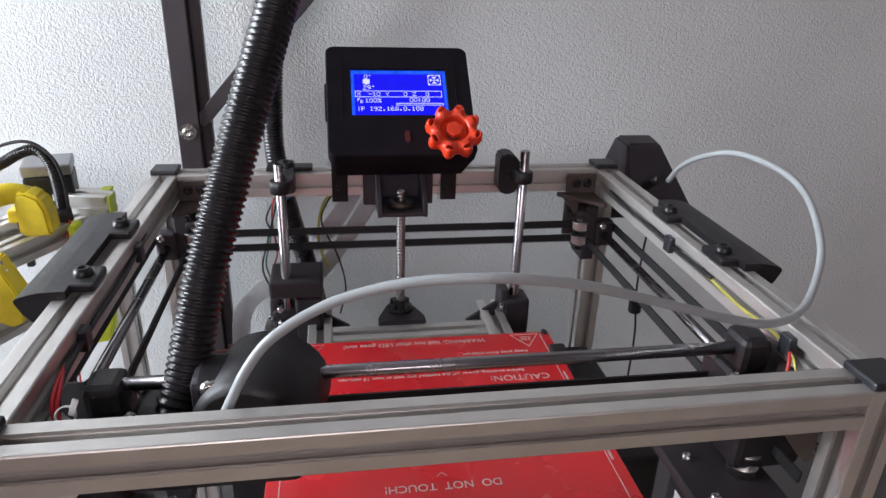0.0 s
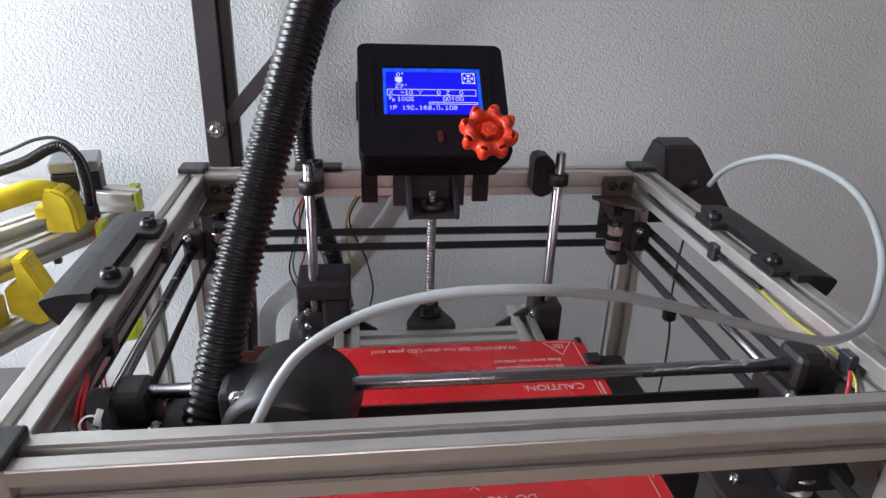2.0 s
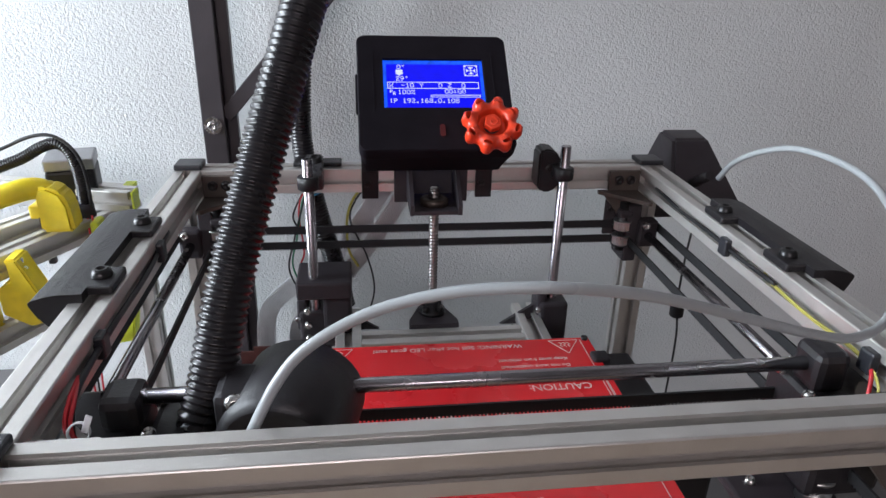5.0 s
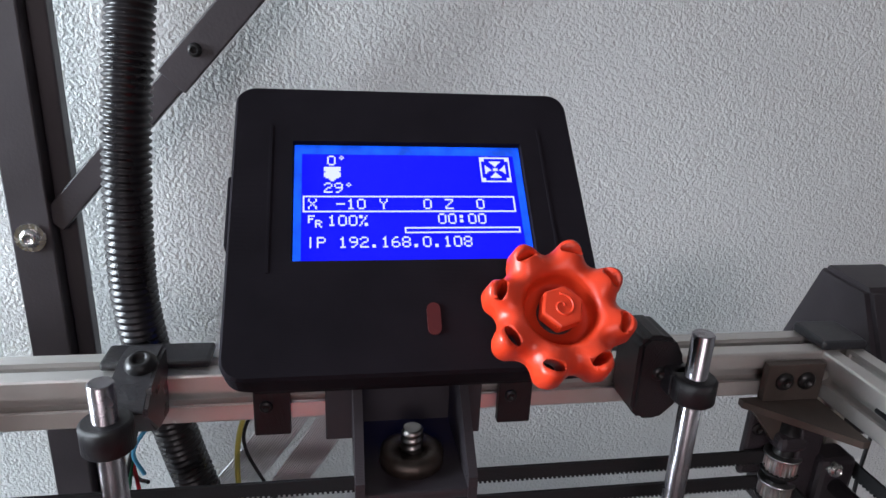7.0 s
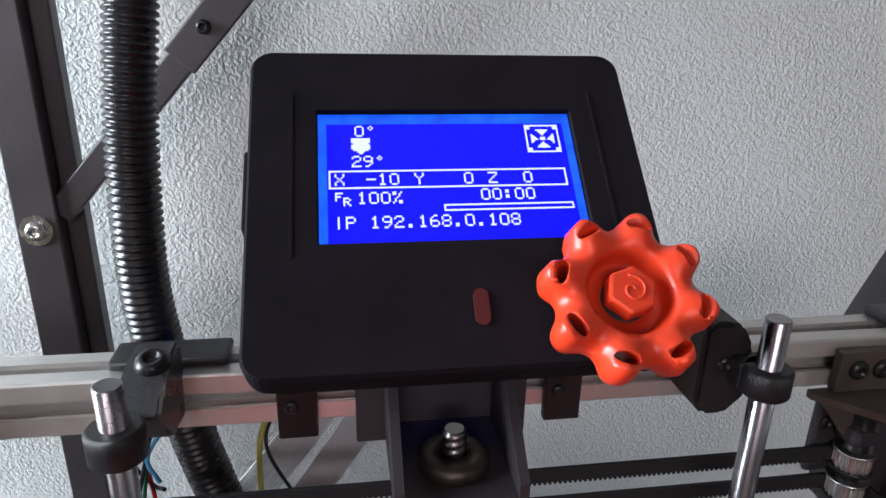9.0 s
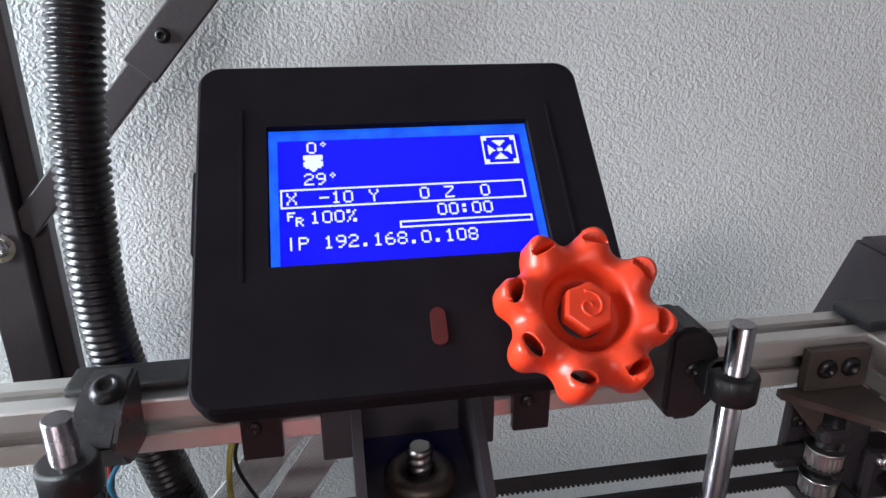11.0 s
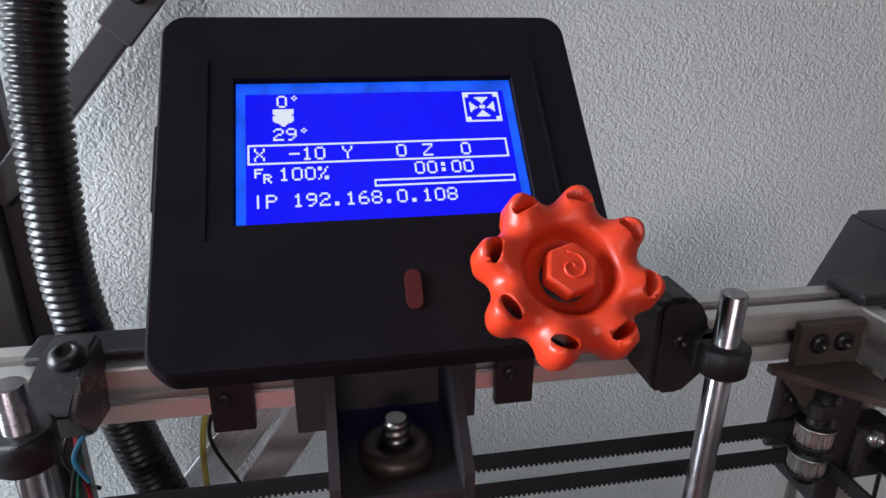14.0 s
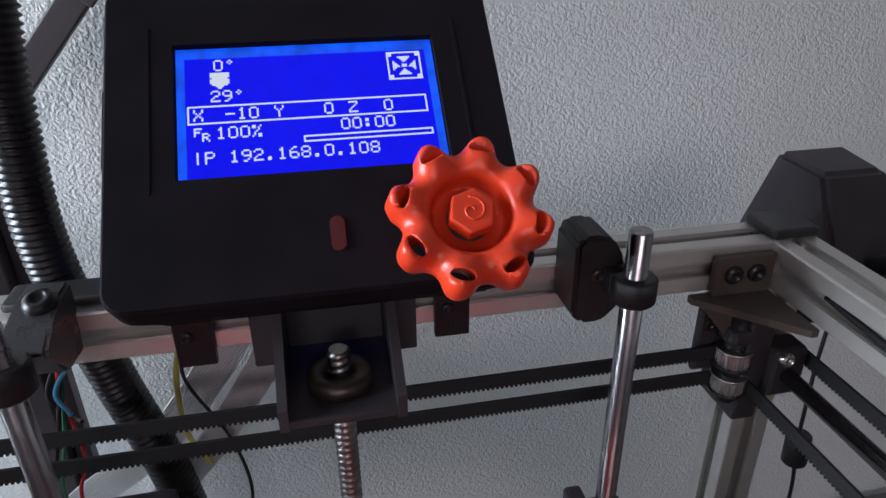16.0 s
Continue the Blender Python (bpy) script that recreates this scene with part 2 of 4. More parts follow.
def add_sweep(bm, path, radius, seg=12, closed=True):
    """A tube along points; radius: a number or a function of the point's number."""
    prev, ref = None, Vector((0.13, 0.2, 0.97))
    first = None
    for i, p in enumerate(path):
        d = (path[min(i + 1, len(path) - 1)] - path[max(i - 1, 0)]).normalized()
        x = (ref - d * ref.dot(d)).normalized()
        ref = x
        y = d.cross(x)
        r = radius(i) if callable(radius) else radius
        ring = [bm.verts.new(p + r * (math.cos(2 * math.pi * k / seg) * x + math.sin(2 * math.pi * k / seg) * y)) for k in range(seg)]
        if prev:
            for k in range(seg):
                f = bm.faces.new((prev[k], prev[(k + 1) % seg], ring[(k + 1) % seg], ring[k]))
                f.smooth = True
        else:
            first = ring
        prev = ring
    bm.faces.new(first[::-1])
    bm.faces.new(prev)
    return bm


def wire(name, pts, r, material, label, category="wire", parent=None, seg=10):
    ob = obj(name, add_sweep(bmesh.new(), spline(pts, 10), r, seg), material, parent)
    return tagged(ob, label, category) if parent is None else ob


def hose_mesh(pts, r, pitch=0.0026, depth=0.0011):
    """Corrugated hose: a ring's crest and valley every pitch."""
    fine = evenly(spline(pts, 40), pitch / 4)
    prof = (r, r, r - depth, r - depth)
    return add_sweep(bmesh.new(), fine, lambda i: prof[i % 4], 20)


def slot_profile(w=0.02):
    """Outline of a T-slot bar, w across, about its axis."""
    h = w / 2
    side = [(-h, h), (-0.0031, h), (-0.0031, h - 0.0018), (-0.0055, h - 0.0018), (-0.0032, h - 0.0058), (0.0032, h - 0.0058), (0.0055, h - 0.0018), (0.0031, h - 0.0018), (0.0031, h)]
    out = []
    for k in range(4):
        c, s = math.cos(-k * math.pi / 2), math.sin(-k * math.pi / 2)
        for j, (x, y) in enumerate(side):
            if j == 0:
                for dx, dy in ((0, -0.0008), (0.0003, -0.0003), (0.0008, 0)):
                    out.append(((x + dx) * c - (y + dy) * s, (x + dx) * s + (y + dy) * c))
            else:
                out.append((x * c - y * s, x * s + y * c))
    return out[::-1]


PROFILE = slot_profile()


def bar(p0, p1):
    """T-slot bar between the centres of its ends."""
    return add_prism(bmesh.new(), PROFILE, (Vector(p1) - Vector(p0)).length, frame_of(p0, p1))


def dome_bolt(p, n, r=0.0048, h=0.0032):
    """Button head with a hexagon socket."""
    bm = bmesh.new()
    prof = [(0.0, -0.0004), (r, -0.0004), (r, 0.0006), (r * 0.9, h * 0.62), (r * 0.66, h * 0.93), (r * 0.44, h), (r * 0.40, h * 0.55), (0.0, h * 0.55)]
    return lathe(bm, prof, frame_of(p, Vector(p) + Vector(n)), 24)


def lathe(bm, prof, m, seg=24):
    rings = []
    for r, z in prof:
        if r == 0:
            rings.append([bm.verts.new(m @ Vector((0, 0, z)))])
        else:
            rings.append([bm.verts.new(m @ Vector((r * math.cos(2 * math.pi * i / seg), r * math.sin(2 * math.pi * i / seg), z))) for i in range(seg)])
    for a, b in zip(rings, rings[1:]):
        for i in range(seg):
            q = [a[i % len(a)], a[(i + 1) % len(a)], b[(i + 1) % len(b)], b[i % len(b)]]
            q = list(dict.fromkeys(q))
            if len(q) > 2:
                f = bm.faces.new(q)
                f.smooth = True
    return bm


def shelled(ob, width=0.0006, seg=2):
    """Softens the edges of one object."""
    b = ob.modifiers.new("edges", "BEVEL")
    b.width, b.segments, b.limit_method, b.angle_limit = width, seg, "ANGLE", radians(40)
    return ob


def words(text, size, m, material, parent, name="lettering", thin=0.00012):
    """Raised lettering in the built-in font, centred on m."""
    c = bpy.data.curves.new(name, "FONT")
    c.body, c.size, c.align_x, c.align_y, c.extrude = text, size, "CENTER", "CENTER", thin
    tmp = bpy.data.objects.new("tmp", c)
    me = bpy.data.meshes.new_from_object(tmp)
    bpy.data.objects.remove(tmp)
    bpy.data.curves.remove(c)
    me.transform(m)
    me.materials.clear()
    me.materials.append(material)
    ob = new(name, me)
    ob.parent = parent
    return ob


# ---- the room ----
def slab(name, lo, hi, material, label="", category=""):
    return tagged(obj(name, box(lo, hi), material), label, category, kind="structure")


slab("wall_north", (ROOM_L - 0.2, WALL_Y, 0), (ROOM_R, WALL_Y + 0.15, CEIL), WALL, "grey-white wall with sprayed plaster texture", "wall")
# unseen enclosure, added to keep bounce and reflections dim
slab("wall_east", (ROOM_R, ROOM_B, 0), (ROOM_R + 0.15, WALL_Y + 0.15, CEIL), DARK_ROOM, "unseen side wall, dark to limit bounced light", "wall")
slab("wall_south", (ROOM_L, ROOM_B - 0.15, 0), (ROOM_R, ROOM_B, CEIL), DARK_ROOM, "unseen rear wall, dark to limit bounced light", "wall")
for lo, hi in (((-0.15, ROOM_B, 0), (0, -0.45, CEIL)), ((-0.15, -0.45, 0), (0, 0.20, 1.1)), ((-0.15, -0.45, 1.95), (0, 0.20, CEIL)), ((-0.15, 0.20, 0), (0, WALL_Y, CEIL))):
    slab("wall_west", (ROOM_L + lo[0], lo[1], lo[2]), (ROOM_L + hi[0], hi[1], hi[2]), DARK_ROOM, "unseen dark wall round the side window", "wall")
# out of view; throws warm light back at the front rail
slab("floor", (ROOM_L, ROOM_B, -0.1), (ROOM_R, WALL_Y, 0), FLOOR, "unseen floor, light and warm to reflect in the front rail", "floor")
slab("ceiling", (ROOM_L, ROOM_B, CEIL), (ROOM_R, WALL_Y + 0.15, CEIL + 0.1), DARK_ROOM, "unseen ceiling, dark to limit reflections", "ceiling")

# ---- the table ----
TOP = 0.72
table = thing("table", "dark grey laminate table under both printers", "table")
part("tabletop", box((-0.70, -0.55, TOP - 0.03), (0.75, WALL_Y - 0.01, TOP), 0.002), TABLE, table)
for x in (-0.665, 0.70):
    for y in (-0.50, 0.18):
        part("leg", box((x - 0.025, y - 0.025, 0), (x + 0.025, y + 0.025, TOP - 0.03), 0.002), PAINTED, table)

crate = thing("storage_box", "dark grey lidded box standing on the table by the wall", "box")
part("body", box((-0.640, 0.060, TOP), (-0.448, 0.238, 0.858), 0.004), TABLE, crate)
part("lid", box((-0.644, 0.056, 0.858), (-0.444, 0.242, 0.874), 0.004), TABLE, crate)

# ---- the printer's frame ----
XL, XR, YF, T = -0.1765, 0.1785, -0.314, 1.2
h = 0.01
printer = thing("printer_frame", "silver aluminium T-slot printer frame on a table", "printer frame")
for x in (XL - h, XR + h):
    for y in (YF - h, h):
        part("post", bar((x, y, TOP), (x, y, T)), ALU, printer)
        cap = part("end_cap", box((x - 0.0103, y - 0.0103, T), (x + 0.0103, y + 0.0103, T + 0.0042), 0.0012), CAPM, printer, "black plastic end cap")
for x in (XL - h, XR + h):
    part("side_rail", bar((x, YF, T - h), (x, 0, T - h)), ALU, printer)
    part("side_rail", bar((x, YF, TOP + 0.03), (x, 0, TOP + 0.03)), ALU, printer)
for y in (YF - h, h):
    part("cross_rail", bar((XL, y, T - h), (XR, y, T - h)), ALU, printer)
    part("cross_rail", bar((XL, y, TOP + 0.03), (XR, y, TOP + 0.03)), ALU, printer)


def gusset(x, y, sx, sy, material):
    """Corner bracket under the rails, in the inner corner of a post: a triangular plate with two webs."""
    g = part("corner_bracket", prism([(0, 0), (0.034 * sx, 0), (0.034 * sx, 0.003 * sy), (0.003 * sx, 0.034 * sy), (0, 0.034 * sy)], 0.003, pose(x, y, T - 0.0235)), material, printer, "printed corner bracket")
    part("web", box((min(0, 0.026 * sx), min(0, 0.004 * sy), -0.0), (max(0, 0.026 * sx), max(0, 0.004 * sy), 0.017), 0.0005, pose(x, y, T - 0.0203)), material, g)
    for k in (0.008, 0.018):
        part("bolt", dome_bolt((x + k * sx, y + 0.004 * sy, T - 0.011), (0, sy, 0), 0.0040, 0.002), BOLT, g)
    part("web", prism([(0, 0), (0.030 * sx, 0), (0.004 * sx, -0.032), (0, -0.032)], 0.0035, pose(x, y + (0 if sy < 0 else 0.0035), T - 0.0235, 90)), material, g)


gusset(XR - 0.0005, -0.0005, -1, -1, BROWN)
gusset(XL + 0.0005, -0.0005, 1, -1, BROWN)
gusset(XR - 0.0005, YF + 0.0005, -1, 1, BROWN)
gusset(XL + 0.0005, YF + 0.0005, 1, 1, CLOUDY)

# ---- belts, idlers and slide rods ----
corexy = thing("belt_drive", "black toothed belts on silver idlers with steel slide rods", "belt drive")
ZB = (1.1484, 1.1349)


def belt(p0, p1):
    """Toothed belt: a 6 mm band on edge with teeth along its lower edge."""
    k = (Vector(p1) - Vector(p0)).length
    m = frame_of(p0, p1)
    bm = add_box(bmesh.new(), (-0.0007, -0.003, 0), (0.0007, 0.003, k))
    n = int(k / 0.002)
    for i in range(n):
        add_box(bm, (-0.0007, -0.0040, i * 0.002 + 0.0004), (0.0007, -0.003, i * 0.002 + 0.0014))
    bmesh.ops.transform(bm, matrix=m, verts=bm.verts[:])
    return bm


YBELT = 0.0005
for z in ZB:
    part("belt", belt((-0.172, YBELT, z), (0.172, YBELT, z)), RUBBER, corexy)
for sx in (-1, 1):
    blk = part("idler_block", box((sx * 0.1763 - 0.0060, -0.009, 1.116), (sx * 0.1763 + 0.0060, 0.0185, 1.168), 0.0015), BLACK, corexy)
    part("idler_plate", box((sx * 0.1630 - 0.009, 0.0028, 1.1370), (sx * 0.1630 + 0.009, 0.0065, 1.1715), 0.0018), BLACK, corexy)
    part("plate_bolt", dome_bolt((sx * 0.1590, 0.0028, 1.1610), (0, -1, 0), 0.0030, 0.0012), BOLT, corexy)
    part("idler_cap", box((sx * 0.168 - 0.006, -0.0095, 1.1560), (sx * 0.168 + 0.008, 0.0028, 1.1640), 0.0025), BLACK, corexy)
    for z in ZB:
        gear = [((0.0062 + 0.0007 * (k % 4 in (0, 1))) * math.cos(k * math.pi / 40), (0.0062 + 0.0007 * (k % 4 in (0, 1))) * math.sin(k * math.pi / 40)) for k in range(80)]
        q = part("idler", add_prism(bmesh.new(), gear, 0.0072, pose(sx * 0.1683, -0.0040, z - 0.0036)), PULLEY, corexy, "silver toothed idler pulley")
        for dz in (-0.0047, 0.0036):
            part("flange", rod((sx * 0.1683, -0.0040, z + dz), (sx * 0.1683, -0.0040, z + dz + 0.0011), 0.0077, 28), BOLT if dz < 0 else PULLEY, q)
    part("idler_bolt", rod((sx * 0.1683, -0.004, 1.126), (sx * 0.1683, -0.004, 1.170), 0.0044, 12), BOLT, corexy)
    xr = sx * 0.1885
    part("slide_rod", rod((xr, YF - 0.004, 1.142), (xr, 0.004, 1.142), 0.0036, 20), STEEL, corexy, "polished steel slide rod")
    clampb = part("rod_clamp", box((xr - 0.0085, -0.014, 1.131), (xr + 0.0085, -0.0005, 1.155), 0.0025), BLACK, corexy)
    part("clamp_bolt", dome_bolt((xr - 0.003, -0.014, 1.151), (0, -1, 0.2), 0.0034), CHROME, corexy)
    for dx, z in ((-0.0140 * sx, ZB[1]), (0.0095 * sx, ZB[0])):
        part("belt", belt((xr + dx, YF, z), (xr + dx, -0.008, z)), RUBBER, corexy)

# ---- the gantry ----
GY, GZ = -0.268, 1.183
gantry = thing("gantry", "black printed gantry joiners with a steel cross rod", "gantry")
part("cross_rod", rod((-0.168, GY, GZ), (0.164, GY, GZ), 0.0034, 28), STEEL, gantry, "polished steel cross rod")
part("belt", belt((-0.165, GY + 0.014, 1.156), (0.165, GY + 0.014, 1.156)), RUBBER, gantry)
for sx in (-1, 1):
    j = part("joiner", box((sx * 0.1595 - 0.0085, GY - 0.010, GZ - 0.012), (sx * 0.1595 + 0.0085, GY + 0.010, GZ + (0.0045 if sx < 0 else 0.0095)), 0.004), SATIN, gantry)
    part("slider", box((sx * 0.172 - 0.022, GY - 0.024, 1.120), (sx * 0.172 + 0.018, GY + 0.024, 1.172), 0.004), SATIN, gantry)
    for dy in (-0.012, 0.010):
        part("bolt", dome_bolt((sx * 0.148, GY + dy, 1.172), (0, 0, 1), 0.003), CHROME, gantry)
carriage = part("carriage", box((-0.150, GY - 0.026, 1.140), (-0.072, GY + 0.022, 1.172), 0.004), SATIN, gantry)
part("fan_housing", rod((-0.094, GY - 0.030, 1.172), (-0.084, GY + 0.016, 1.174), 0.027, 40, bevel=0.004), SATIN, gantry, "black round blower housing")
part("hose_holder", box((-0.120, GY - 0.018, 1.170), (-0.100, GY + 0.008, 1.1935), 0.004), SATIN, gantry)
part("bolt", dome_bolt((-0.1105, GY - 0.018, 1.190), (0.15, -1, 0.1), 0.0045), CHROME, gantry, "zinc bolt head")

gantry.location = (0.003, 0, 0.0006)

# ---- the heated bed ----
BZ = 1.0876
bed = thing("heated_bed", "red glossy heated bed plate with white printed warnings", "heated bed")
bed.location = (0.003, 0, -0.0025)
BX0, BX1, BY1 = -0.099, 0.117, -0.080
BY0 = BY1 - 0.214
part("plate", box((BX0, BY0, BZ - 0.0025), (BX1, BY1, BZ), 0.0006), RED, bed)
for x in (-0.070, 0.080):
    part("arm", bar((x, BY0 + 0.02, BZ - 0.0135), (x, -0.014, BZ - 0.0135)), ALU, bed, "silver aluminium arm")
part("cross_bar", bar((-0.0595, -0.060, BZ - 0.0140), (0.0695, -0.060, BZ - 0.0140)), ALU, bed)
m180 = lambda x, y: pose(x, y, BZ + 0.0001, 0, 0, 180)
words("DO  NOT  TOUCH!", 0.0080, m180(0.0035, -0.2455), SILK, bed)
words("DO  NOT  TOUCH!", 0.0080, m180(0.0032, -0.1672), SILK, bed)
words("WARNING: Still hot after LED goes out!", 0.0068, m180(0.005, -0.0885), SILK, bed)
words("CAUTION:", 0.0095, m180(0.077, -0.1425), SILK, bed)
words("Before touching, power off the heatbed and wait at least 10 minutes.", 0.0050, m180(0.013, -0.1335), SILK, bed)
words("Keep away from children!", 0.0050, m180(0.066, -0.108), SILK, bed)
words("Do not leave unattended!", 0.0050, m180(0.066, -0.1165), SILK, bed)
words("Do not allow greased oil!", 0.0050, m180(0.066, -0.125), SILK, bed)


def outline(pts, w, parent, name="printed_line"):
    """Thin printed lines between points on the bed."""
    bm = bmesh.new()
    for a, b in zip(pts, pts[1:]):
        a, b = Vector((*a, BZ + 0.0001)), Vector((*b, BZ + 0.0001))
        add_box(bm, (0, -w / 2, -0.0001), ((b - a).length, w / 2, 0.0001), m=Matrix.Translation(a) @ pose(0, 0, 0, 0, 0, math.degrees(math.atan2(b[1] - a[1], b[0] - a[0]))))
    return part(name, bm, SILK, parent)


for sx, x in ((1, 0.0955), (-1, -0.078)):
    outline([(x - 0.0115, -0.0835), (x + 0.0115, -0.0835), (x, -0.1015), (x - 0.0115, -0.0835)], 0.0005, bed)
    for k in (-0.003, 0, 0.003):
        outline([(x + k - 0.001, -0.0865), (x + k + 0.001, -0.0885), (x + k - 0.001, -0.0905), (x + k + 0.0006, -0.0925)], 0.0005, bed)
    xe = BX1 - 0.008 if sx > 0 else BX0 + 0.008
    outline([(xe, BY0 + 0.004), (xe, BY1 - 0.004)], 0.0005, bed)
outline([(0.0035 - 0.003, -0.2375), (0.0035, -0.2345), (0.0035 + 0.003, -0.2375)], 0.0005, bed)
for y in (-0.14, -0.215, -0.27):
    bm = bmesh.new()
    for k in range(14):
        add_box(bm, (BX1 - 0.0062, y - k * 0.0016, BZ), (BX1 - 0.0045, y - k * 0.0016 + 0.0011, BZ + 0.0002))
    part("printed_bar", bm, SILK, bed)
clip = part("bed_clip", box((BX1 - 0.007, BY1 - 0.036, BZ - 0.006), (BX1 + 0.006, BY1 - 0.024, BZ + 0.0035), 0.002), SATIN, bed, "black bed clip")
part("pad", rod((BX1 - 0.004, BY1 - 0.003, BZ - 0.004), (BX1 - 0.004, BY1 - 0.003, BZ + 0.0022), 0.0026, 14), BOLT, bed)

# ---- rods and lead screw of the lift ----
RY, SCREW_X = -0.029, 0.0020
lift = thing("lift_assembly", "steel lift rods and lead screw with black printed clamps", "lift")
for x, zt in ((-0.0930, 1.2185), (0.1035, 1.2255)):
    ry = RY - 0.005 if x < 0 else RY
    part("lift_rod", rod((x, ry, TOP + 0.02), (x, ry, zt), 0.0040, 28, bevel=0.0005), STEEL, lift, "polished steel lift rod")
    if x < 0:
        c = part("rod_clamp", prism([(-0.0005, 1.186), (-0.016, 1.188), (-0.026, 1.202), (-0.029, 1.203), (-0.0175, 1.2080), (-0.006, 1.2115), (0.0035, 1.2115), (0.0035, 1.2006), (-0.0005, 1.2006)], 0.0135, Matrix(((0, 0, 1, x - 0.0035), (1, 0, 0, 0), (0, 1, 0, 0), (0, 0, 0, 1))), 0.0012), GLOSSY, lift, "black printed rod clamp with shiny layers")
        part("clamp_ring", rod((x, RY - 0.005, 1.195), (x, RY - 0.005, 1.2055), 0.0080, 28, bevel=0.001), BLACKX, c)
        part("clamp_bolt", dome_bolt((x + 0.0046, -0.0092, 1.2102), (0, -0.32, 0.95), 0.0054, 0.0034), BOLT, c)
        part("clamp_tongue", box((x - 0.014, 0.004, 1.2006), (x + 0.024, 0.019, 1.2040), 0.0012), BLACKX, c)
        continue
    ring = [(-0.0180, 1.1890), (-0.0140, 1.1850), (-0.0060, 1.1850), (0.0005, 1.1915), (0.0005, 1.2100), (-0.0040, 1.2180), (-0.0080, 1.2200), (-0.0150, 1.2200), (-0.0180, 1.2170)]
    c = part("rod_clamp", prism(ring, 0.0205, Matrix(((1, 0, 0, x), (0, 0, -1, 0.0), (0, 1, 0, 0), (0, 0, 0, 1))), 0.0016), BLACKX, lift, "black printed rod clamp with chamfered corners")
    part("clamp_ring", rod((x, RY, 1.1985), (x, RY, 1.2085), 0.0078, 28, bevel=0.001), BLACKX, c)
    part("clamp_neck", box((x - 0.008, -0.027, 1.1985), (x + 0.003, -0.019, 1.2085), 0.001), BLACKX, c)
    part("clamp_bolt", dome_bolt((x - 0.0095, -0.0203, 1.2050), (0, -1, 0), 0.0028, 0.0015), BOLT, c)
mount = part("screw_mount", box((-0.0178, -0.046, 1.1768), (0.0218, -0.0005, 1.1803), 0.0008), BLACK, lift, "black printed lead screw mount")
for x in (-0.0178, 0.0188):
    part("cheek", prism([(0, 1.1768), (-0.046, 1.1768), (-0.046, 1.185), (-0.012, 1.214), (0, 1.214)], 0.003, Matrix(((0, 0, 1, x), (1, 0, 0, -0.0005), (0, 1, 0, 0), (0, 0, 0, 1)))), BLACK, mount)
part("back_plate", box((-0.0275, -0.0048, 1.173), (0.0315, -0.0004, 1.1995), 0.0006), BLACK, mount)
part("bearing", lathe(bmesh.new(), [(0.0045, 0), (0.011, 0), (0.011, 0.004), (0.0095, 0.005), (0.0045, 0.005), (0.0045, 0)], pose(SCREW_X, RY, 1.1803), 28), RUST, mount, "worn steel bearing ring")


def threaded(p0, z1, r, pitch, depth):
    """Lead screw: a helical ridge round a core."""
    bm, seg = bmesh.new(), 16
    n = int((z1 - p0[2]) / (pitch / 4))
    rings = []
    for i in range(n + 1):
        z = p0[2] + (z1 - p0[2]) * i / n
        ring = []
        for k in range(seg):
            ph = (z / pitch - k / seg) % 1.0
            q = r - depth * (0.5 - 0.5 * math.cos(2 * math.pi * ph))
            if i == n:
                q = r * 0.75
            ring.append(bm.verts.new((p0[0] + q * math.cos(2 * math.pi * k / seg), p0[1] + q * math.sin(2 * math.pi * k / seg), z)))
        rings.append(ring)
    for a, b in zip(rings, rings[1:]):
        for k in range(seg):
            bm.faces.new((a[k], a[(k + 1) % seg], b[(k + 1) % seg], b[k])).smooth = True
    bm.faces.new(rings[-1])
    bm.faces.new(rings[0][::-1])
    return bm


part("lead_screw", threaded((SCREW_X, RY, 0.95), 1.1935, 0.0040, 0.0028, 0.0009), SCREW, lift, "oily steel lead screw")
nutm = part("nut_holder", prism([(-0.020, -0.012), (-0.010, 0.012), (0.010, 0.012), (0.020, -0.012), (0.020, -0.022), (-0.020, -0.022)], 0.014, pose(SCREW_X, RY, 1.0705), 0.001), BLACK, lift, "black printed nut holder")
part("nut", lathe(bmesh.new(), [(0.005, 0), (0.011, 0), (0.011, 0.003), (0.006, 0.0035), (0.006, 0.010), (0.0045, 0.010), (0.0045, 0)], pose(SCREW_X, RY, 1.0847), 24), BOLT, nutm, "dark brass lead nut")
for k in range(4):
    a = math.pi / 4 + k * math.pi / 2
    part("bolt", rod((SCREW_X + 0.0083 * math.cos(a), RY + 0.0083 * math.sin(a), 1.0845), (SCREW_X + 0.0083 * math.cos(a), RY + 0.0083 * math.sin(a), 1.0920), 0.0026, 14, bevel=0.0005), BOLT, nutm)
for sx, x in ((-1, -0.0935), (1, 0.1035)):
    b = part("bearing_block", box((x - 0.012, RY - 0.013, 1.054), (x + 0.012, RY + 0.012, 1.0945), 0.003), BLACK, lift, "black printed bearing block")
    part("ear", box((x - 0.014, RY - 0.009, 1.076), (x - 0.006, RY + 0.012, 1.1025), 0.002), BLACK, b)
    for z in (1.064, 1.088):
        part("bolt", dome_bolt((x - 0.013, RY - 0.010, z), (-0.3, -1, 0), 0.0026), CHROME, b)
part("gusset", prism([(0.060, 0), (0.088, 0), (0.088, 0.018)], 0.003, pose(0, -0.030, 1.072, 90)), BLACK, lift)
part("gusset", prism([(-0.042, 0), (-0.070, 0), (-0.070, 0.018)], 0.003, pose(0, -0.030, 1.072, 90)), BLACK, lift)

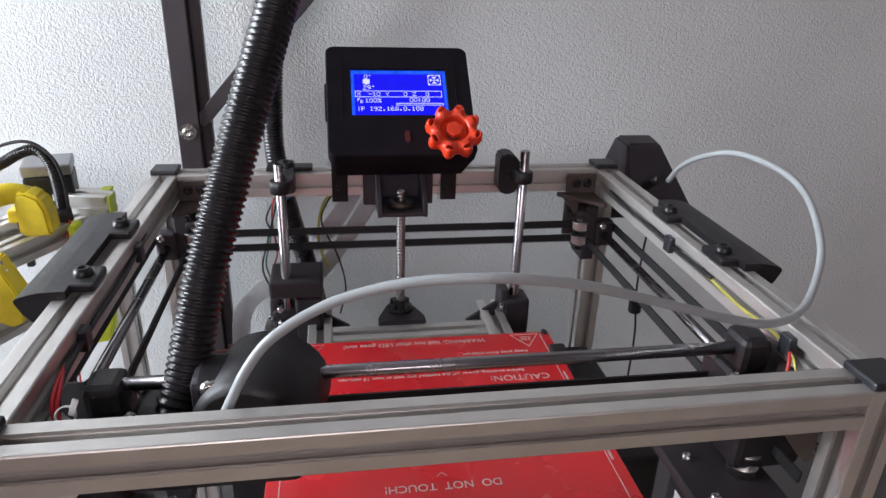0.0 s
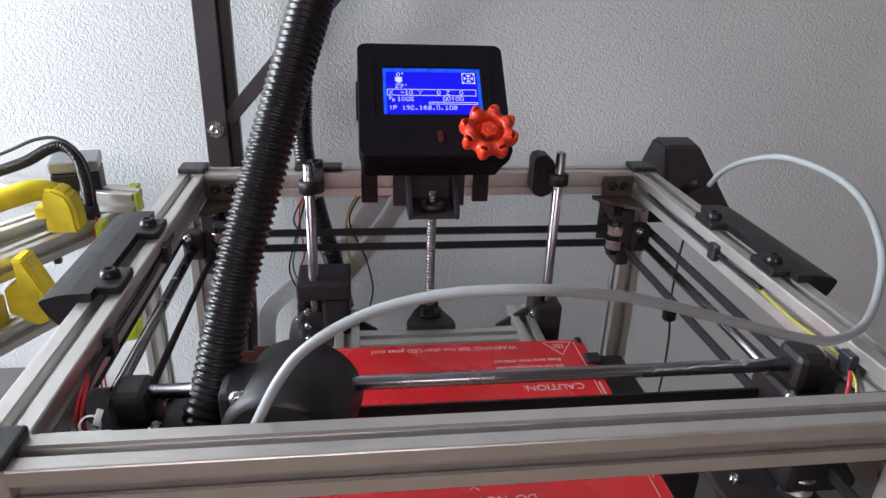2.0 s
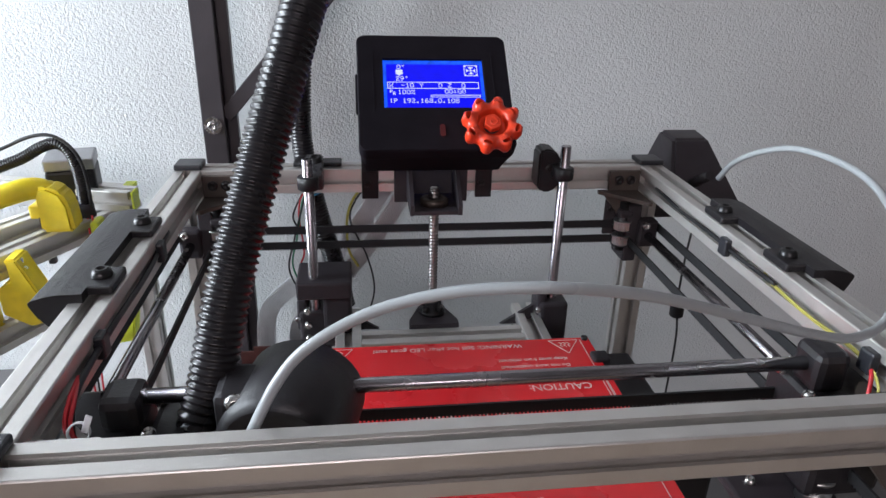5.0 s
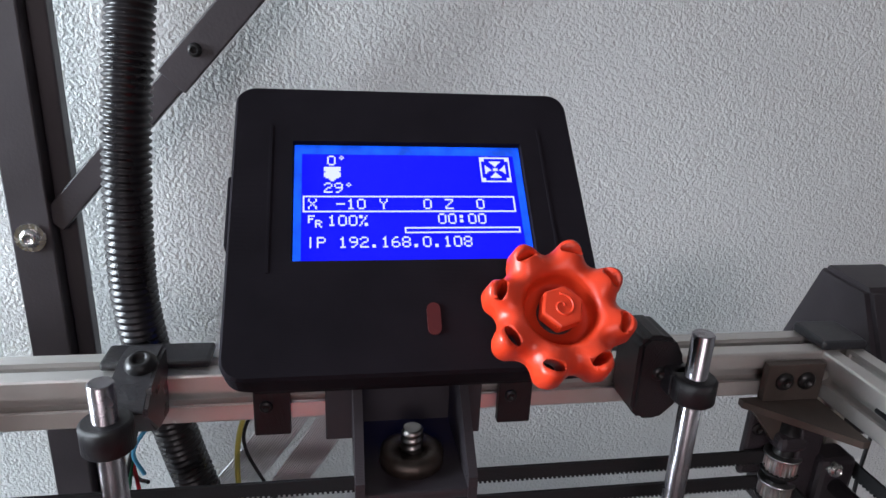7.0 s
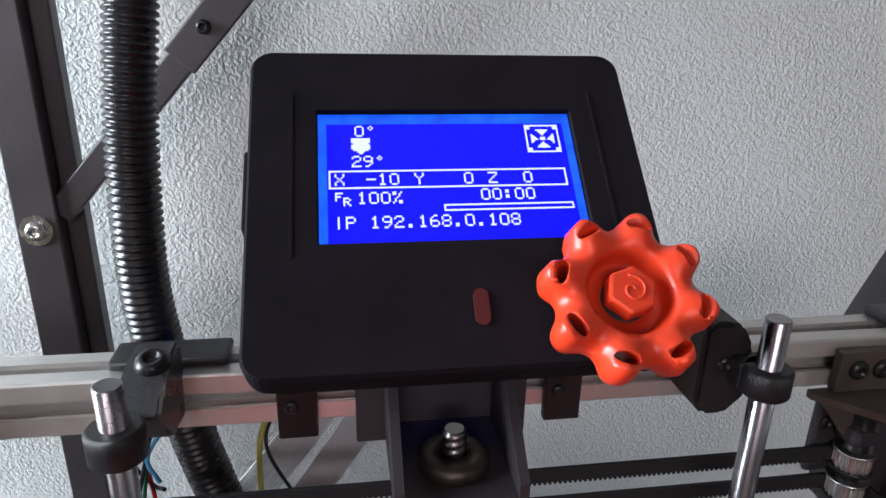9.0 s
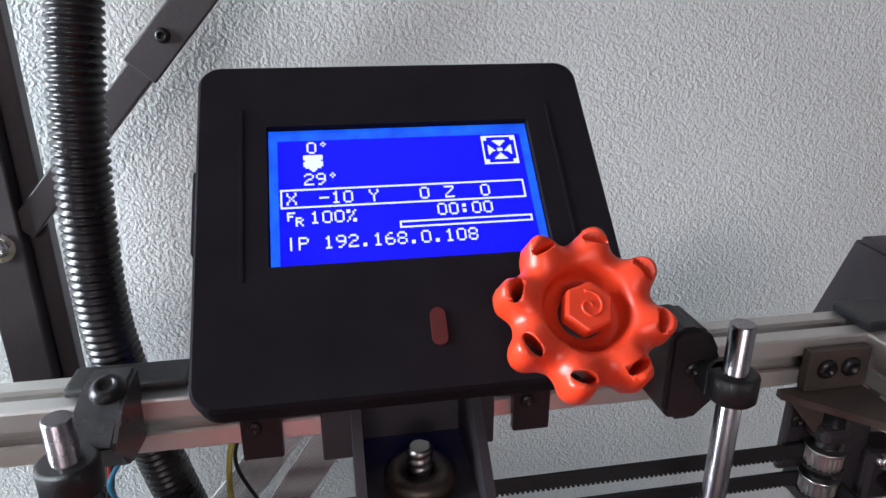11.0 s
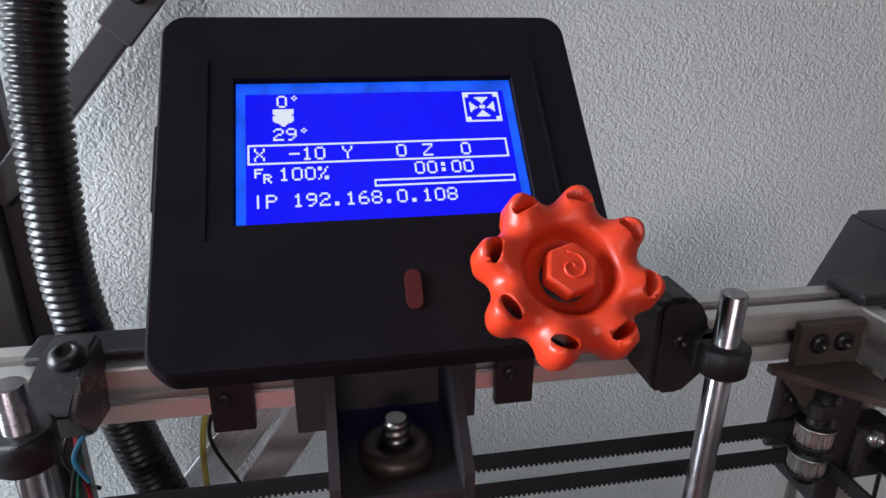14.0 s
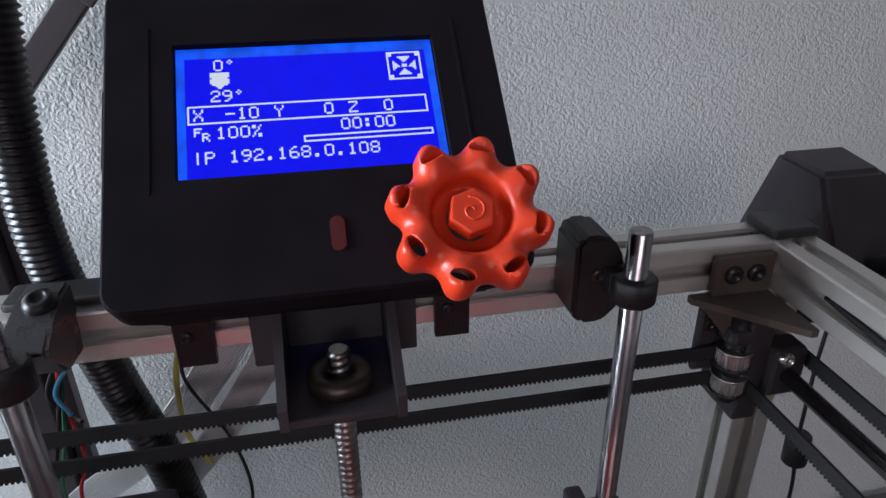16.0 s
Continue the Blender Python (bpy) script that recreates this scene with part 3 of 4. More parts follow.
# ---- the display ----
FB = Vector((0.0015, -0.0565, 1.2333))
VD = Vector((0, 0.0659, 0.0638)).normalized()
ND = Vector((0, -VD.z, VD.y))
FACE = Matrix(((1, 0, 0, FB.x), (0, VD.y, ND.y, FB.y), (0, VD.z, ND.z, FB.z), (0, 0, 0, 1))) @ Matrix.Scale(1.04, 4)  # x across, y up the face, z out of it
display = thing("display_unit", "matt black printed display box with a lit blue screen", "display")
W, H, D = 0.0538, 0.0936, 0.042


def face_plate():
    """Front plate with rounded corners and a window."""
    def rounded(x0, y0, x1, y1, r, n=6):
        out = []
        for cx, cy, a0 in ((x1 - r, y1 - r, 0), (x0 + r, y1 - r, 90), (x0 + r, y0 + r, 180), (x1 - r, y0 + r, 270)):
            for i in range(n + 1):
                a = radians(a0 + 90 * i / n)
                out.append((cx + r * math.cos(a), cy + r * math.sin(a)))
        return out
    return rounded


rounded = face_plate()
bm = bmesh.new()
LX0, LX1, LY0, LY1 = -0.036, 0.036, 0.0316, 0.0723
outer = rounded(-W - 0.0006, -0.003, W + 0.0006, H, 0.006)
inner = rounded(LX0 - 0.0004, LY0 - 0.0004, LX1 + 0.0004, LY1 + 0.0004, 0.0003)
n0 = len(outer)
soft_edge = (rounded(-W + 0.0002, -0.0022, W - 0.0002, H - 0.0008, 0.0055))
rings = [[bm.verts.new((x, y, -0.0012)) for x, y in outer],
         [bm.verts.new((x, y, 0)) for x, y in soft_edge],
         [bm.verts.new((x, y, 0)) for x, y in inner],
         [bm.verts.new((x, y, -0.0022)) for x, y in inner]]
side = [bm.verts.new((x, y, -0.0105)) for x, y in outer]
back = [bm.verts.new((x * (0.90 if y < 0.01 else 0.995), min(max(y, 0.0045), H), -D)) for x, y in outer]
for a, b in ((back, side), (side, rings[0]), (rings[0], rings[1]), (rings[1], rings[2]), (rings[2], rings[3])):
    for i in range(n0):
        bm.faces.new((a[i], a[(i + 1) % n0], b[(i + 1) % n0], b[i]))
bm.faces.new(rings[3])
bmesh.ops.remove_doubles(bm, verts=bm.verts[:], dist=1e-6)
bm.transform(FACE)
case = part("case", bm, MATTE, display, "matt black printed case")


def on_face(bm):
    bm.transform(FACE)
    return bm


for x0, x1 in ((-0.0434, -0.0424), (0.0424, 0.0434)):
    part("groove_ridge", on_face(box((x0, LY0 - 0.004, 0.0), (x1, LY1 + 0.006, 0.00025), 0.0001)), MATTE, case)
screen = part("screen", on_face(box((LX0, LY0, -0.0024), (LX1, LY1, -0.0018))), LCD_EDGE, display, "bright blue backlit edge of the screen")
AX0, AY1, DOTP = -0.0333, LY1 - 0.0034, 0.00052
part("dot_field", on_face(box((AX0 - 0.0004, LY0, -0.0018), (AX0 + 128 * DOTP + 0.0004, AY1, -0.0017))), LCD, screen, "deep blue dot field")

GLYPHS = {"0": "0E 11 11 11 11 11 0E", "1": "04 0C 04 04 04 04 0E", "2": "0E 11 01 06 08 10 1F", "6": "06 08 10 1E 11 11 0E", "8": "0E 11 11 0E 11 11 0E",
          "9": "0E 11 11 0F 01 02 0C", "X": "11 11 0A 04 0A 11 11", "Y": "11 11 0A 04 04 04 04", "Z": "1F 01 02 04 08 10 1F", "I": "04 04 04 04 04 04 04",
          "P": "1E 11 11 1E 10 10 10", "-": "00 00 00 1F 00 00 00", ":": "00 0C 0C 00 0C 0C 00", ".": "00 00 00 00 00 0C 0C", "%": "19 1A 02 04 08 0B 13",
          "F": "0F 08 0E 08 08 00 00", "R": "0E 09 0E 0A 09 00 00", "d": "04 0A 04 00 00 00 00", " ": "00 00 00 00 00 00 00"}


def dots(name, cells):
    """Lit dots of the screen; cells: (column, row, width, height)."""
    bm = bmesh.new()
    for c, r, w, hh in cells:
        x, y = AX0 + c * DOTP, AY1 - r * DOTP
        add_box(bm, (x + 0.00001, y - hh * DOTP + 0.00001, -0.0017), (x + w * DOTP - 0.00001, y - 0.00001, -0.00162))
    return part(name, on_face(bm), DOT, screen)


def readout(text, col, row):
    cells = []
    for k, ch in enumerate(text):
        for r, bits in enumerate(GLYPHS[ch].split()):
            b = int(bits, 16)
            run = None
            for c in range(6):
                lit = c < 5 and b >> (4 - c) & 1
                if lit and run is None:
                    run = c
                if not lit and run is not None:
                    cells.append((col + 6 * k + run, row + r, c - run, 1))
                    run = None
    dots("readout", cells)


readout("0d", 14, 1)
readout("29d", 12, 20)
readout("X", 3, 31)
readout("-10", 19, 31)
readout("Y", 44, 31)
readout("0", 70, 31)
readout("Z", 83, 31)
readout("0", 102, 31)
readout("F", 2, 42)
readout("R", 6, 45)
readout("100%", 14, 42)
readout("00:00", 78, 41)
readout("IP 192.168.0.108", 2, 56)
dots("readout_frame", [(0, 29, 126, 1), (0, 39, 126, 1), (0, 30, 1, 9), (125, 30, 1, 9)])
dots("progress_bar", [(58, 50, 69, 1), (58, 53, 69, 1), (58, 51, 1, 2), (126, 51, 1, 2)])
dots("nozzle_symbol", [(12, 9, 10, 3), (13, 12, 8, 1), (12, 13, 10, 3), (13, 16, 8, 1), (15, 17, 4, 1), (16, 18, 2, 1)])
fan = [(107, 1, 19, 1), (107, 18, 19, 1), (107, 2, 1, 16), (125, 2, 1, 16), (115, 9, 3, 2)]
for k in range(4):
    fan += [(116 - (3 - k), 4 + k, 2 * (3 - k) + 1, 1), (116 - (3 - k), 15 - k, 2 * (3 - k) + 1, 1)]
    fan += [(110 + k, 10 - (3 - k), 1, max(1, 2 * (3 - k))), (122 - k, 10 - (3 - k), 1, max(1, 2 * (3 - k)))]
for c, r in ((108, 2), (123, 2), (108, 16), (123, 16)):
    fan.append((c, r, 2, 2))
dots("fan_symbol", fan)

part("push_button", on_face(prism(rounded(0.0014, 0.0080, 0.0052, 0.0175, 0.0019), 0.0006, pose(0, 0, 0.0))), BUTTON, display, "dark red oval push button")
for x in (-0.0468, 0.0452):
    hook = part("rail_hook", box((x - 0.0066, -0.0042, 1.1760), (x + 0.0066, -0.0004, 1.216), 0.0006), BLACKX, display, "black printed hook over the rail")
    part("hook_arm", box((x - 0.0066, -0.0100, 1.2006), (x + 0.0066, 0.022, 1.212), 0.0006), BLACKX, hook)
    part("bolt", dome_bolt((x - 0.002, -0.0042, 1.1885), (0, -1, 0), 0.0024, 0.0014), BOLT, hook)
part("card_slot", on_face(box((-W - 0.0020, 0.038, -0.020), (-W + 0.001, 0.062, -0.004), 0.0006)), MATTE, display, "memory card slot rim")

# hand wheel
KC = Vector((0.0383, -0.0605, 1.2512))


def wheel():
    """Valve-style wheel: eight lobes, a dished web with oval holes."""
    lobes, n, R = 8, 128, 0.0200
    bm = bmesh.new()
    prof = [(0.0040, -0.0050), (0.0088, -0.0052), (0.0097, -0.0046), (0.0101, -0.0018), (0.0107, 0.0006), (0.0122, 0.0018), (0.0150, 0.0020), (0.0176, 0.0016), (0.0190, -0.0002), (0.0196, -0.0040), (0.0188, -0.0080), (0.0164, -0.0100), (0.0125, -0.0095), (0.0040, -0.0080)]
    rings = []
    for r, z in prof:
        ring = []
        for i in range(n):
            a = 2 * math.pi * i / n
            k = math.cos(lobes * a)
            k = k * abs(k) ** -0.25 if abs(k) > 1e-6 else 0.0  # broad lobes with short valleys
            out = max(0.0, (r - 0.0108) / 0.0085)
            rr = r * (0.975 + 0.100 * k * out)
            zz = z + 0.0021 * k * out * (1 if z > -0.001 else -0.5)
            ring.append(bm.verts.new((rr * math.cos(a), rr * math.sin(a), zz)))
        rings.append(ring)
    rings.append(rings[0])
    for j, (a, b) in enumerate(zip(rings, rings[1:])):
        for i in range(n):
            bm.faces.new((a[i], a[(i + 1) % n], b[(i + 1) % n], b[i])).smooth = True
    return bm


wm = FACE.copy()
wm.translation = KC
wb = wheel()
wb.transform(wm @ pose(0, 0, 0, 0, 0, 28))
knob = part("hand_wheel", wb, KNOB, display, "orange-red printed valve wheel knob")
cut = bmesh.new()
for i in range(8):
    a = 2 * math.pi * (i + 0.0) / 8 + radians(28)
    g = bmesh.ops.create_uvsphere(cut, u_segments=16, v_segments=10, radius=1)
    bmesh.ops.transform(cut, verts=g["verts"], matrix=wm @ pose(0, 0, 0, 0, 0, math.degrees(a)) @ pose(0.0158, 0, -0.002, 0, 14, 0) @ Matrix.Diagonal((0.0015, 0.0032, 0.02, 1)))
me = bpy.data.meshes.new("cutter")
cut.to_mesh(me)
cut.free()
tool = bpy.data.objects.new("cutter", me)
scene.collection.objects.link(tool)
mod = knob.modifiers.new("holes", "BOOLEAN")
mod.object, mod.operation, mod.solver = tool, "DIFFERENCE", "EXACT"
dg = bpy.context.evaluated_depsgraph_get()
done = bpy.data.meshes.new_from_object(knob.evaluated_get(dg))
knob.modifiers.clear()
knob.data = done
bpy.data.objects.remove(tool)
done.polygons.foreach_set("use_smooth", [True] * len(done.polygons))
part("hub", add_prism(bmesh.new(), [(0.0062 * math.cos(math.pi * k / 3 + 0.3), 0.0062 * math.sin(math.pi * k / 3 + 0.3)) for k in range(6)], 0.0052, wm @ pose(0, 0, -0.0036)), KNOB, knob)
shelled(knob.children[0], 0.0007)
part("swirl", add_sweep(bmesh.new(), [wm @ Vector(((0.0004 + 0.0032 * k / 40) * math.cos(k * 0.2), (0.0004 + 0.0032 * k / 40) * math.sin(k * 0.2), 0.0016)) for k in range(41)], 0.0004, 8), KNOB, knob)
part("shaft", rod(wm @ Vector((0, 0, -0.030)), wm @ Vector((0, 0, -0.004)), 0.0058, 24), BLACK, knob, "black knob shaft")

# ---- hoses, tube, arms and the other large things ----
hose = obj("corrugated_hose", hose_mesh([(-0.1275, -0.2760, 1.1480), (-0.1258, -0.2720, 1.1707), (-0.1212, -0.2650, 1.1863), (-0.1115, -0.2470, 1.2290), (-0.0980, -0.2240, 1.2743), (-0.0824, -0.1970, 1.3233), (-0.0688, -0.1720, 1.3660), (-0.054, -0.13, 1.43), (-0.06, -0.05, 1.52), (-0.085, 0.10, 1.50), (-0.09, 0.165, 1.47)], 0.0103, 0.0033, 0.0013), HOSE)
tagged(hose, "black corrugated cable hose rising from the print carriage", "cable hose")
hose = obj("corrugated_hose", hose_mesh([(-0.072, 0.03, 1.06), (-0.080, 0.034, 1.10), (-0.093, 0.036, 1.15), (-0.1025, 0.035, 1.205), (-0.1025, 0.036, 1.25), (-0.0985, 0.040, 1.30), (-0.094, 0.06, 1.36), (-0.093, 0.11, 1.42), (-0.09, 0.165, 1.44)], 0.0089, 0.0028), HOSE)
hose.location = (0.0015, 0.002, 0)
tagged(hose, "black corrugated cable hose behind the rear rail", "cable hose")

TUBE = [(-0.0980, -0.3090, 1.1937), (-0.0877, -0.3080, 1.2140), (-0.0770, -0.3060, 1.2267), (-0.0590, -0.3050, 1.2380), (-0.0410, -0.3070, 1.2457), (-0.0197, -0.3120, 1.2520), (0.0060, -0.3180, 1.2553), (0.0283, -0.3180, 1.2533), (0.0547, -0.3120, 1.2457), (0.0977, -0.3020, 1.2293), (0.1337, -0.2920, 1.2150), (0.1630, -0.2820, 1.2057), (0.1900, -0.2680, 1.2057), (0.2127, -0.2450, 1.2183), (0.2210, -0.2280, 1.2313), (0.2307, -0.2000, 1.2420), (0.2367, -0.1700, 1.2467), (0.2403, -0.1300, 1.2460), (0.2377, -0.1000, 1.2420), (0.2337, -0.0700, 1.2300), (0.2300, -0.0500, 1.2163), (0.2277, -0.0380, 1.2003)]
tube = obj("filament_tube", add_sweep(bmesh.new(), spline(TUBE, 8), 0.0022, 14), PTFE)
tagged(tube, "milky white plastic filament tube in a loop", "tube")

arm = thing("support_arm", "black painted steel upright with a diagonal brace on the wall", "support arm")
up = part("upright", box((-0.2145, 0.192, TOP), (-0.1915, 0.214, 1.62), 0.001), PAINTED, arm)
part("flange", box((-0.1915, 0.203, TOP), (-0.1805, 0.214, 1.62), 0.001), PAINTED, arm)
dm = frame_of((-0.1855, 0.200, 1.204), (0.0475, 0.200, 1.466), (0, 1, 0))
part("brace", box((-0.0075, -0.004, -0.01), (0.0075, 0.004, 0.34), 0.001, dm), PAINTED, arm, "black diagonal brace")
part("splice_plate", box((-0.0098, -0.0075, 0.105), (0.0098, -0.0042, 0.26), 0.001, dm), PAINTED, arm)
part("washer", rod((-0.2035, 0.1925, 1.189), (-0.2035, 0.1905, 1.189), 0.0088, 28), CHROME, arm, "zinc washer")
part("bolt", dome_bolt((-0.2035, 0.1905, 1.189), (0, -1, 0), 0.0058), CHROME, arm)
part("bolt", dome_bolt((-0.101, 0.192, 1.301), (0, -1, 0), 0.0040), BOLT, arm)

ext = thing("extruder_box", "black printed extruder housing behind the frame corner", "extruder")
ext.location = (0.0033, 0, -0.0015)
bm = bmesh.new()
mid = [bm.verts.new((x, y, 1.168)) for x, y in ((0.1975, 0.062), (0.274, 0.062), (0.264, -0.018), (0.1985, -0.020))]
top = [bm.verts.new((x, y, 1.2175)) for x, y in ((0.216, 0.060), (0.252, 0.060), (0.245, 0.026), (0.214, 0.026))]
bm.faces.new(mid[::-1])
bm.faces.new(top)
for i in range(4):
    bm.faces.new((mid[i], mid[(i + 1) % 4], top[(i + 1) % 4], top[i]))
bmesh.ops.bevel(bm, geom=bm.edges[:], offset=0.0025, segments=2, affect="EDGES")
body = part("housing", bm, BLACK, ext)
part("tube_collar", rod((0.222, -0.005, 1.187), (0.2215, -0.030, 1.202), 0.0045, 20, r1=0.0036), SATIN, ext)
part("mount", box((0.1965, 0.010, 1.150), (0.225, 0.03, 1.169), 0.002), BLACK, ext)

# side handles bolted on the rails
for sx in (-1, 1):
    hd = thing("side_handle", "black printed side handle bolted on the frame rail", "handle", "side handles")
    x0 = XL if sx < 0 else XR
    out = sx
    prof = [(0.0125, 0.0), (0.0205, 0.0), (0.0215, -0.016), (0.0250, -0.0165), (0.0300, -0.0130), (0.0345, -0.0075), (0.0375, -0.0010), (0.0375, 0.0006), (0.0360, 0.0018), (0.0300, 0.0036), (0.024, 0.0046), (0.0125, 0.0048)]
    m = Matrix(((out, 0, 0, x0), (0, 0, 1, -0.213), (0, 1, 0, T + 0.0002), (0, 0, 0, 1)))
    part("grip", prism(prof, 0.117, m), BLACKX, hd)
    for y in (-0.1925, -0.1205):
        part("tab", box((min(x0 + out * 0.001, x0 + out * 0.021), y - 0.013, T + 0.0002), (max(x0 + out * 0.001, x0 + out * 0.021), y + 0.011, T + 0.0050), 0.0012), BLACKX, hd)
        part("bolt", dome_bolt((x0 + out * 0.0095, y, T + 0.005), (0, 0, 1), 0.0052, 0.0042), BOLT, hd)

# ---- cables behind the frame ----
def ribbon(name, pts, width, across, label):
    """Flat cable of many ridged strands along a path; across: the flat side's direction."""
    bm, path = bmesh.new(), spline(pts, 10)
    n = 16
    prev = None
    for i, p in enumerate(path):
        d = (path[min(i + 1, len(path) - 1)] - path[max(i - 1, 0)]).normalized()
        w = Vector(across)
        w = (w - d * w.dot(d)).normalized()
        q = d.cross(w)
        ring = []
        for k in range(2 * n + 1):
            ring.append(bm.verts.new(p + w * (width * (k / (2 * n) - 0.5)) + q * (0.0005 if k % 2 else 0.00005)))
        for k in range(2 * n, -1, -1):
            ring.append(bm.verts.new(p + w * (width * (k / (2 * n) - 0.5)) - q * (0.0005 if k % 2 else 0.00005)))
        if prev:
            m = len(ring)
            for k in range(m):
                bm.faces.new((prev[k], prev[(k + 1) % m], ring[(k + 1) % m], ring[k]))
        prev = ring
    ob = obj(name, bm, GREY_RIBBON)
    ob.location = (-0.002, 0, -0.003)
    return tagged(ob, label, "ribbon cable", "ribbon cables")


ribbon("ribbon_cable", [(-0.028, 0.036, 1.190), (-0.036, 0.045, 1.166), (-0.060, 0.050, 1.128), (-0.088, 0.052, 1.095), (-0.120, 0.052, 1.072), (-0.140, 0.052, 1.050), (-0.145, 0.050, 1.020), (-0.146, 0.046, 0.96), (-0.146, 0.03, TOP + 0.01)], 0.017, (0.8, 0, -0.4), "grey flat ribbon cable hanging behind the rail")
ribbon("ribbon_cable", [(-0.008, 0.034, 1.190), (-0.016, 0.040, 1.166), (-0.040, 0.043, 1.126), (-0.066, 0.046, 1.090), (-0.095, 0.044, 1.062), (-0.112, 0.042, 1.040), (-0.116, 0.040, 1.010), (-0.116, 0.036, 0.95), (-0.116, 0.02, TOP + 0.01)], 0.015, (0.8, 0, -0.4), "grey flat ribbon cable beside another")
for pts, m_, lab in (
        ([(-0.050, 0.024, 1.180), (-0.062, 0.036, 1.160), (-0.067, 0.038, 1.140), (-0.066, 0.034, 1.115), (-0.058, 0.03, 1.10)], W_YELLOW, "thin yellow wire behind the rear rail"),
        ([(-0.047, 0.024, 1.180), (-0.059, 0.038, 1.160), (-0.064, 0.040, 1.140), (-0.050, 0.040, 1.105), (-0.044, 0.036, 1.075), (-0.050, 0.03, 1.050)], W_BLACK, "thin black wire behind the rear rail"),
        ([(-0.098, 0.020, 1.180), (-0.106, 0.028, 1.165), (-0.112, 0.026, 1.150), (-0.106, 0.026, 1.138), (-0.100, 0.02, 1.14)], W_BLACK, "black wire looped by the clamp"),
        ([(-0.095, 0.018, 1.178), (-0.104, 0.026, 1.168), (-0.107, 0.026, 1.150), (-0.104, 0.022, 1.120), (-0.108, 0.018, 1.105), (-0.100, 0.0, 1.092)], W_RED, "thin red wire down to the bearing block"),
        ([(-0.093, 0.018, 1.178), (-0.102, 0.024, 1.168), (-0.110, 0.024, 1.130), (-0.114, 0.018, 1.108), (-0.102, 0.0, 1.088)], W_GREEN, "thin green wire down to the bearing block"),
        ([(-0.099, 0.020, 1.176), (-0.112, 0.022, 1.130), (-0.117, 0.016, 1.105), (-0.104, 0.0, 1.084)], W_BLACK, "thin black wire down to the bearing block"),
        ([(-0.086, 0.010, 1.178), (-0.094, 0.008, 1.174), (-0.099, 0.004, 1.166), (-0.096, 0.004, 1.156)], W_BLUE, "thin blue wire by the clamp")):
    wire("wire", pts, 0.0012 if m_ is W_YELLOW else 0.0008, m_, lab)

fer = thing("hanging_cable", "thin black cable with a ferrite bead hanging by the wall", "cable")
fer.location = (0.0047, 0, -0.006)
wire("cord", [(0.262, 0.045, 1.170), (0.254, 0.042, 1.120), (0.250, 0.037, 1.075), (0.251, 0.036, 1.049), (0.256, 0.036, 1.01), (0.256, 0.036, 0.94), (0.25, 0.036, TOP)], 0.0011, W_BLACK, "", parent=fer)
part("ferrite_bead", rod((0.2508, 0.0365, 1.059), (0.2514, 0.036, 1.038), 0.0068, 24, bevel=0.0012), SATIN, fer, "black cylindrical ferrite bead")

# wires in the slot of the side rail, with clips
for dz, m_, lab in ((0.0, W_YELLOW, "yellow wire laid in the rail slot"), (-0.0012, W_YELLOW, "yellow wire laid low in the rail slot")):
    wire("wire", [(XR + 0.003, -0.185, 1.1905 + dz), (XR + 0.001, -0.20, 1.1895 + dz), (XR - 0.0012, -0.235, 1.1895 + dz), (XR - 0.0006, -0.268, 1.1905 + dz), (XR - 0.003, -0.288, 1.187 + dz), (XR - 0.006, -0.296, 1.176)], 0.0005, m_, lab)
wire("wire", [(XR + 0.002, -0.272, 1.190), (XR - 0.003, -0.284, 1.188), (XR - 0.007, -0.291, 1.176)], 0.0010, W_RED, "red wire at the end of the rail slot")
wire("wire", [(XR + 0.003, -0.03, 1.1905), (XR - 0.0004, -0.08, 1.190), (XR + 0.0004, -0.12, 1.1905), (XR - 0.0004, -0.16, 1.190), (XR + 0.001, -0.20, 1.190)], 0.0013, W_BLACK, "black wire laid in the rail slot")
for y in (-0.147, -0.279):
    tagged(obj("slot_clip", box((XR - 0.0040, y - 0.0045, 1.1850), (XR + 0.001, y + 0.0045, 1.1965), 0.0012), CAPM), "small black clip in the rail slot", "clip", "slot clips")
for y, z in ((-0.13, 1.1900), (-0.235, 1.1900)):
    tagged(obj("slot_clip", box((XL - 0.001, y - 0.0045, z - 0.006), (XL + 0.0040, y + 0.0045, z + 0.006), 0.0012), CAPM), "small black clip in the rail slot", "clip", "slot clips")
wire("wire", [(XL - 0.002, -0.10, 1.190), (XL + 0.0012, -0.16, 1.1895), (XL + 0.0012, -0.22, 1.190), (XL + 0.003, -0.270, 1.190), (XL + 0.006, -0.288, 1.184), (XL + 0.010, -0.296, 1.176)], 0.0016, W_BLACK, "black wire along the rail slot")
for k in (0, 0.002):
    wire("wire", [(XL + 0.001, -0.262, 1.191), (XL + 0.004 + k, -0.280, 1.192), (XL + 0.006 + k, -0.292, 1.187), (XL + 0.012 + k, -0.296, 1.176)], 0.0009, W_RED, "red wire bent out of the rail slot")

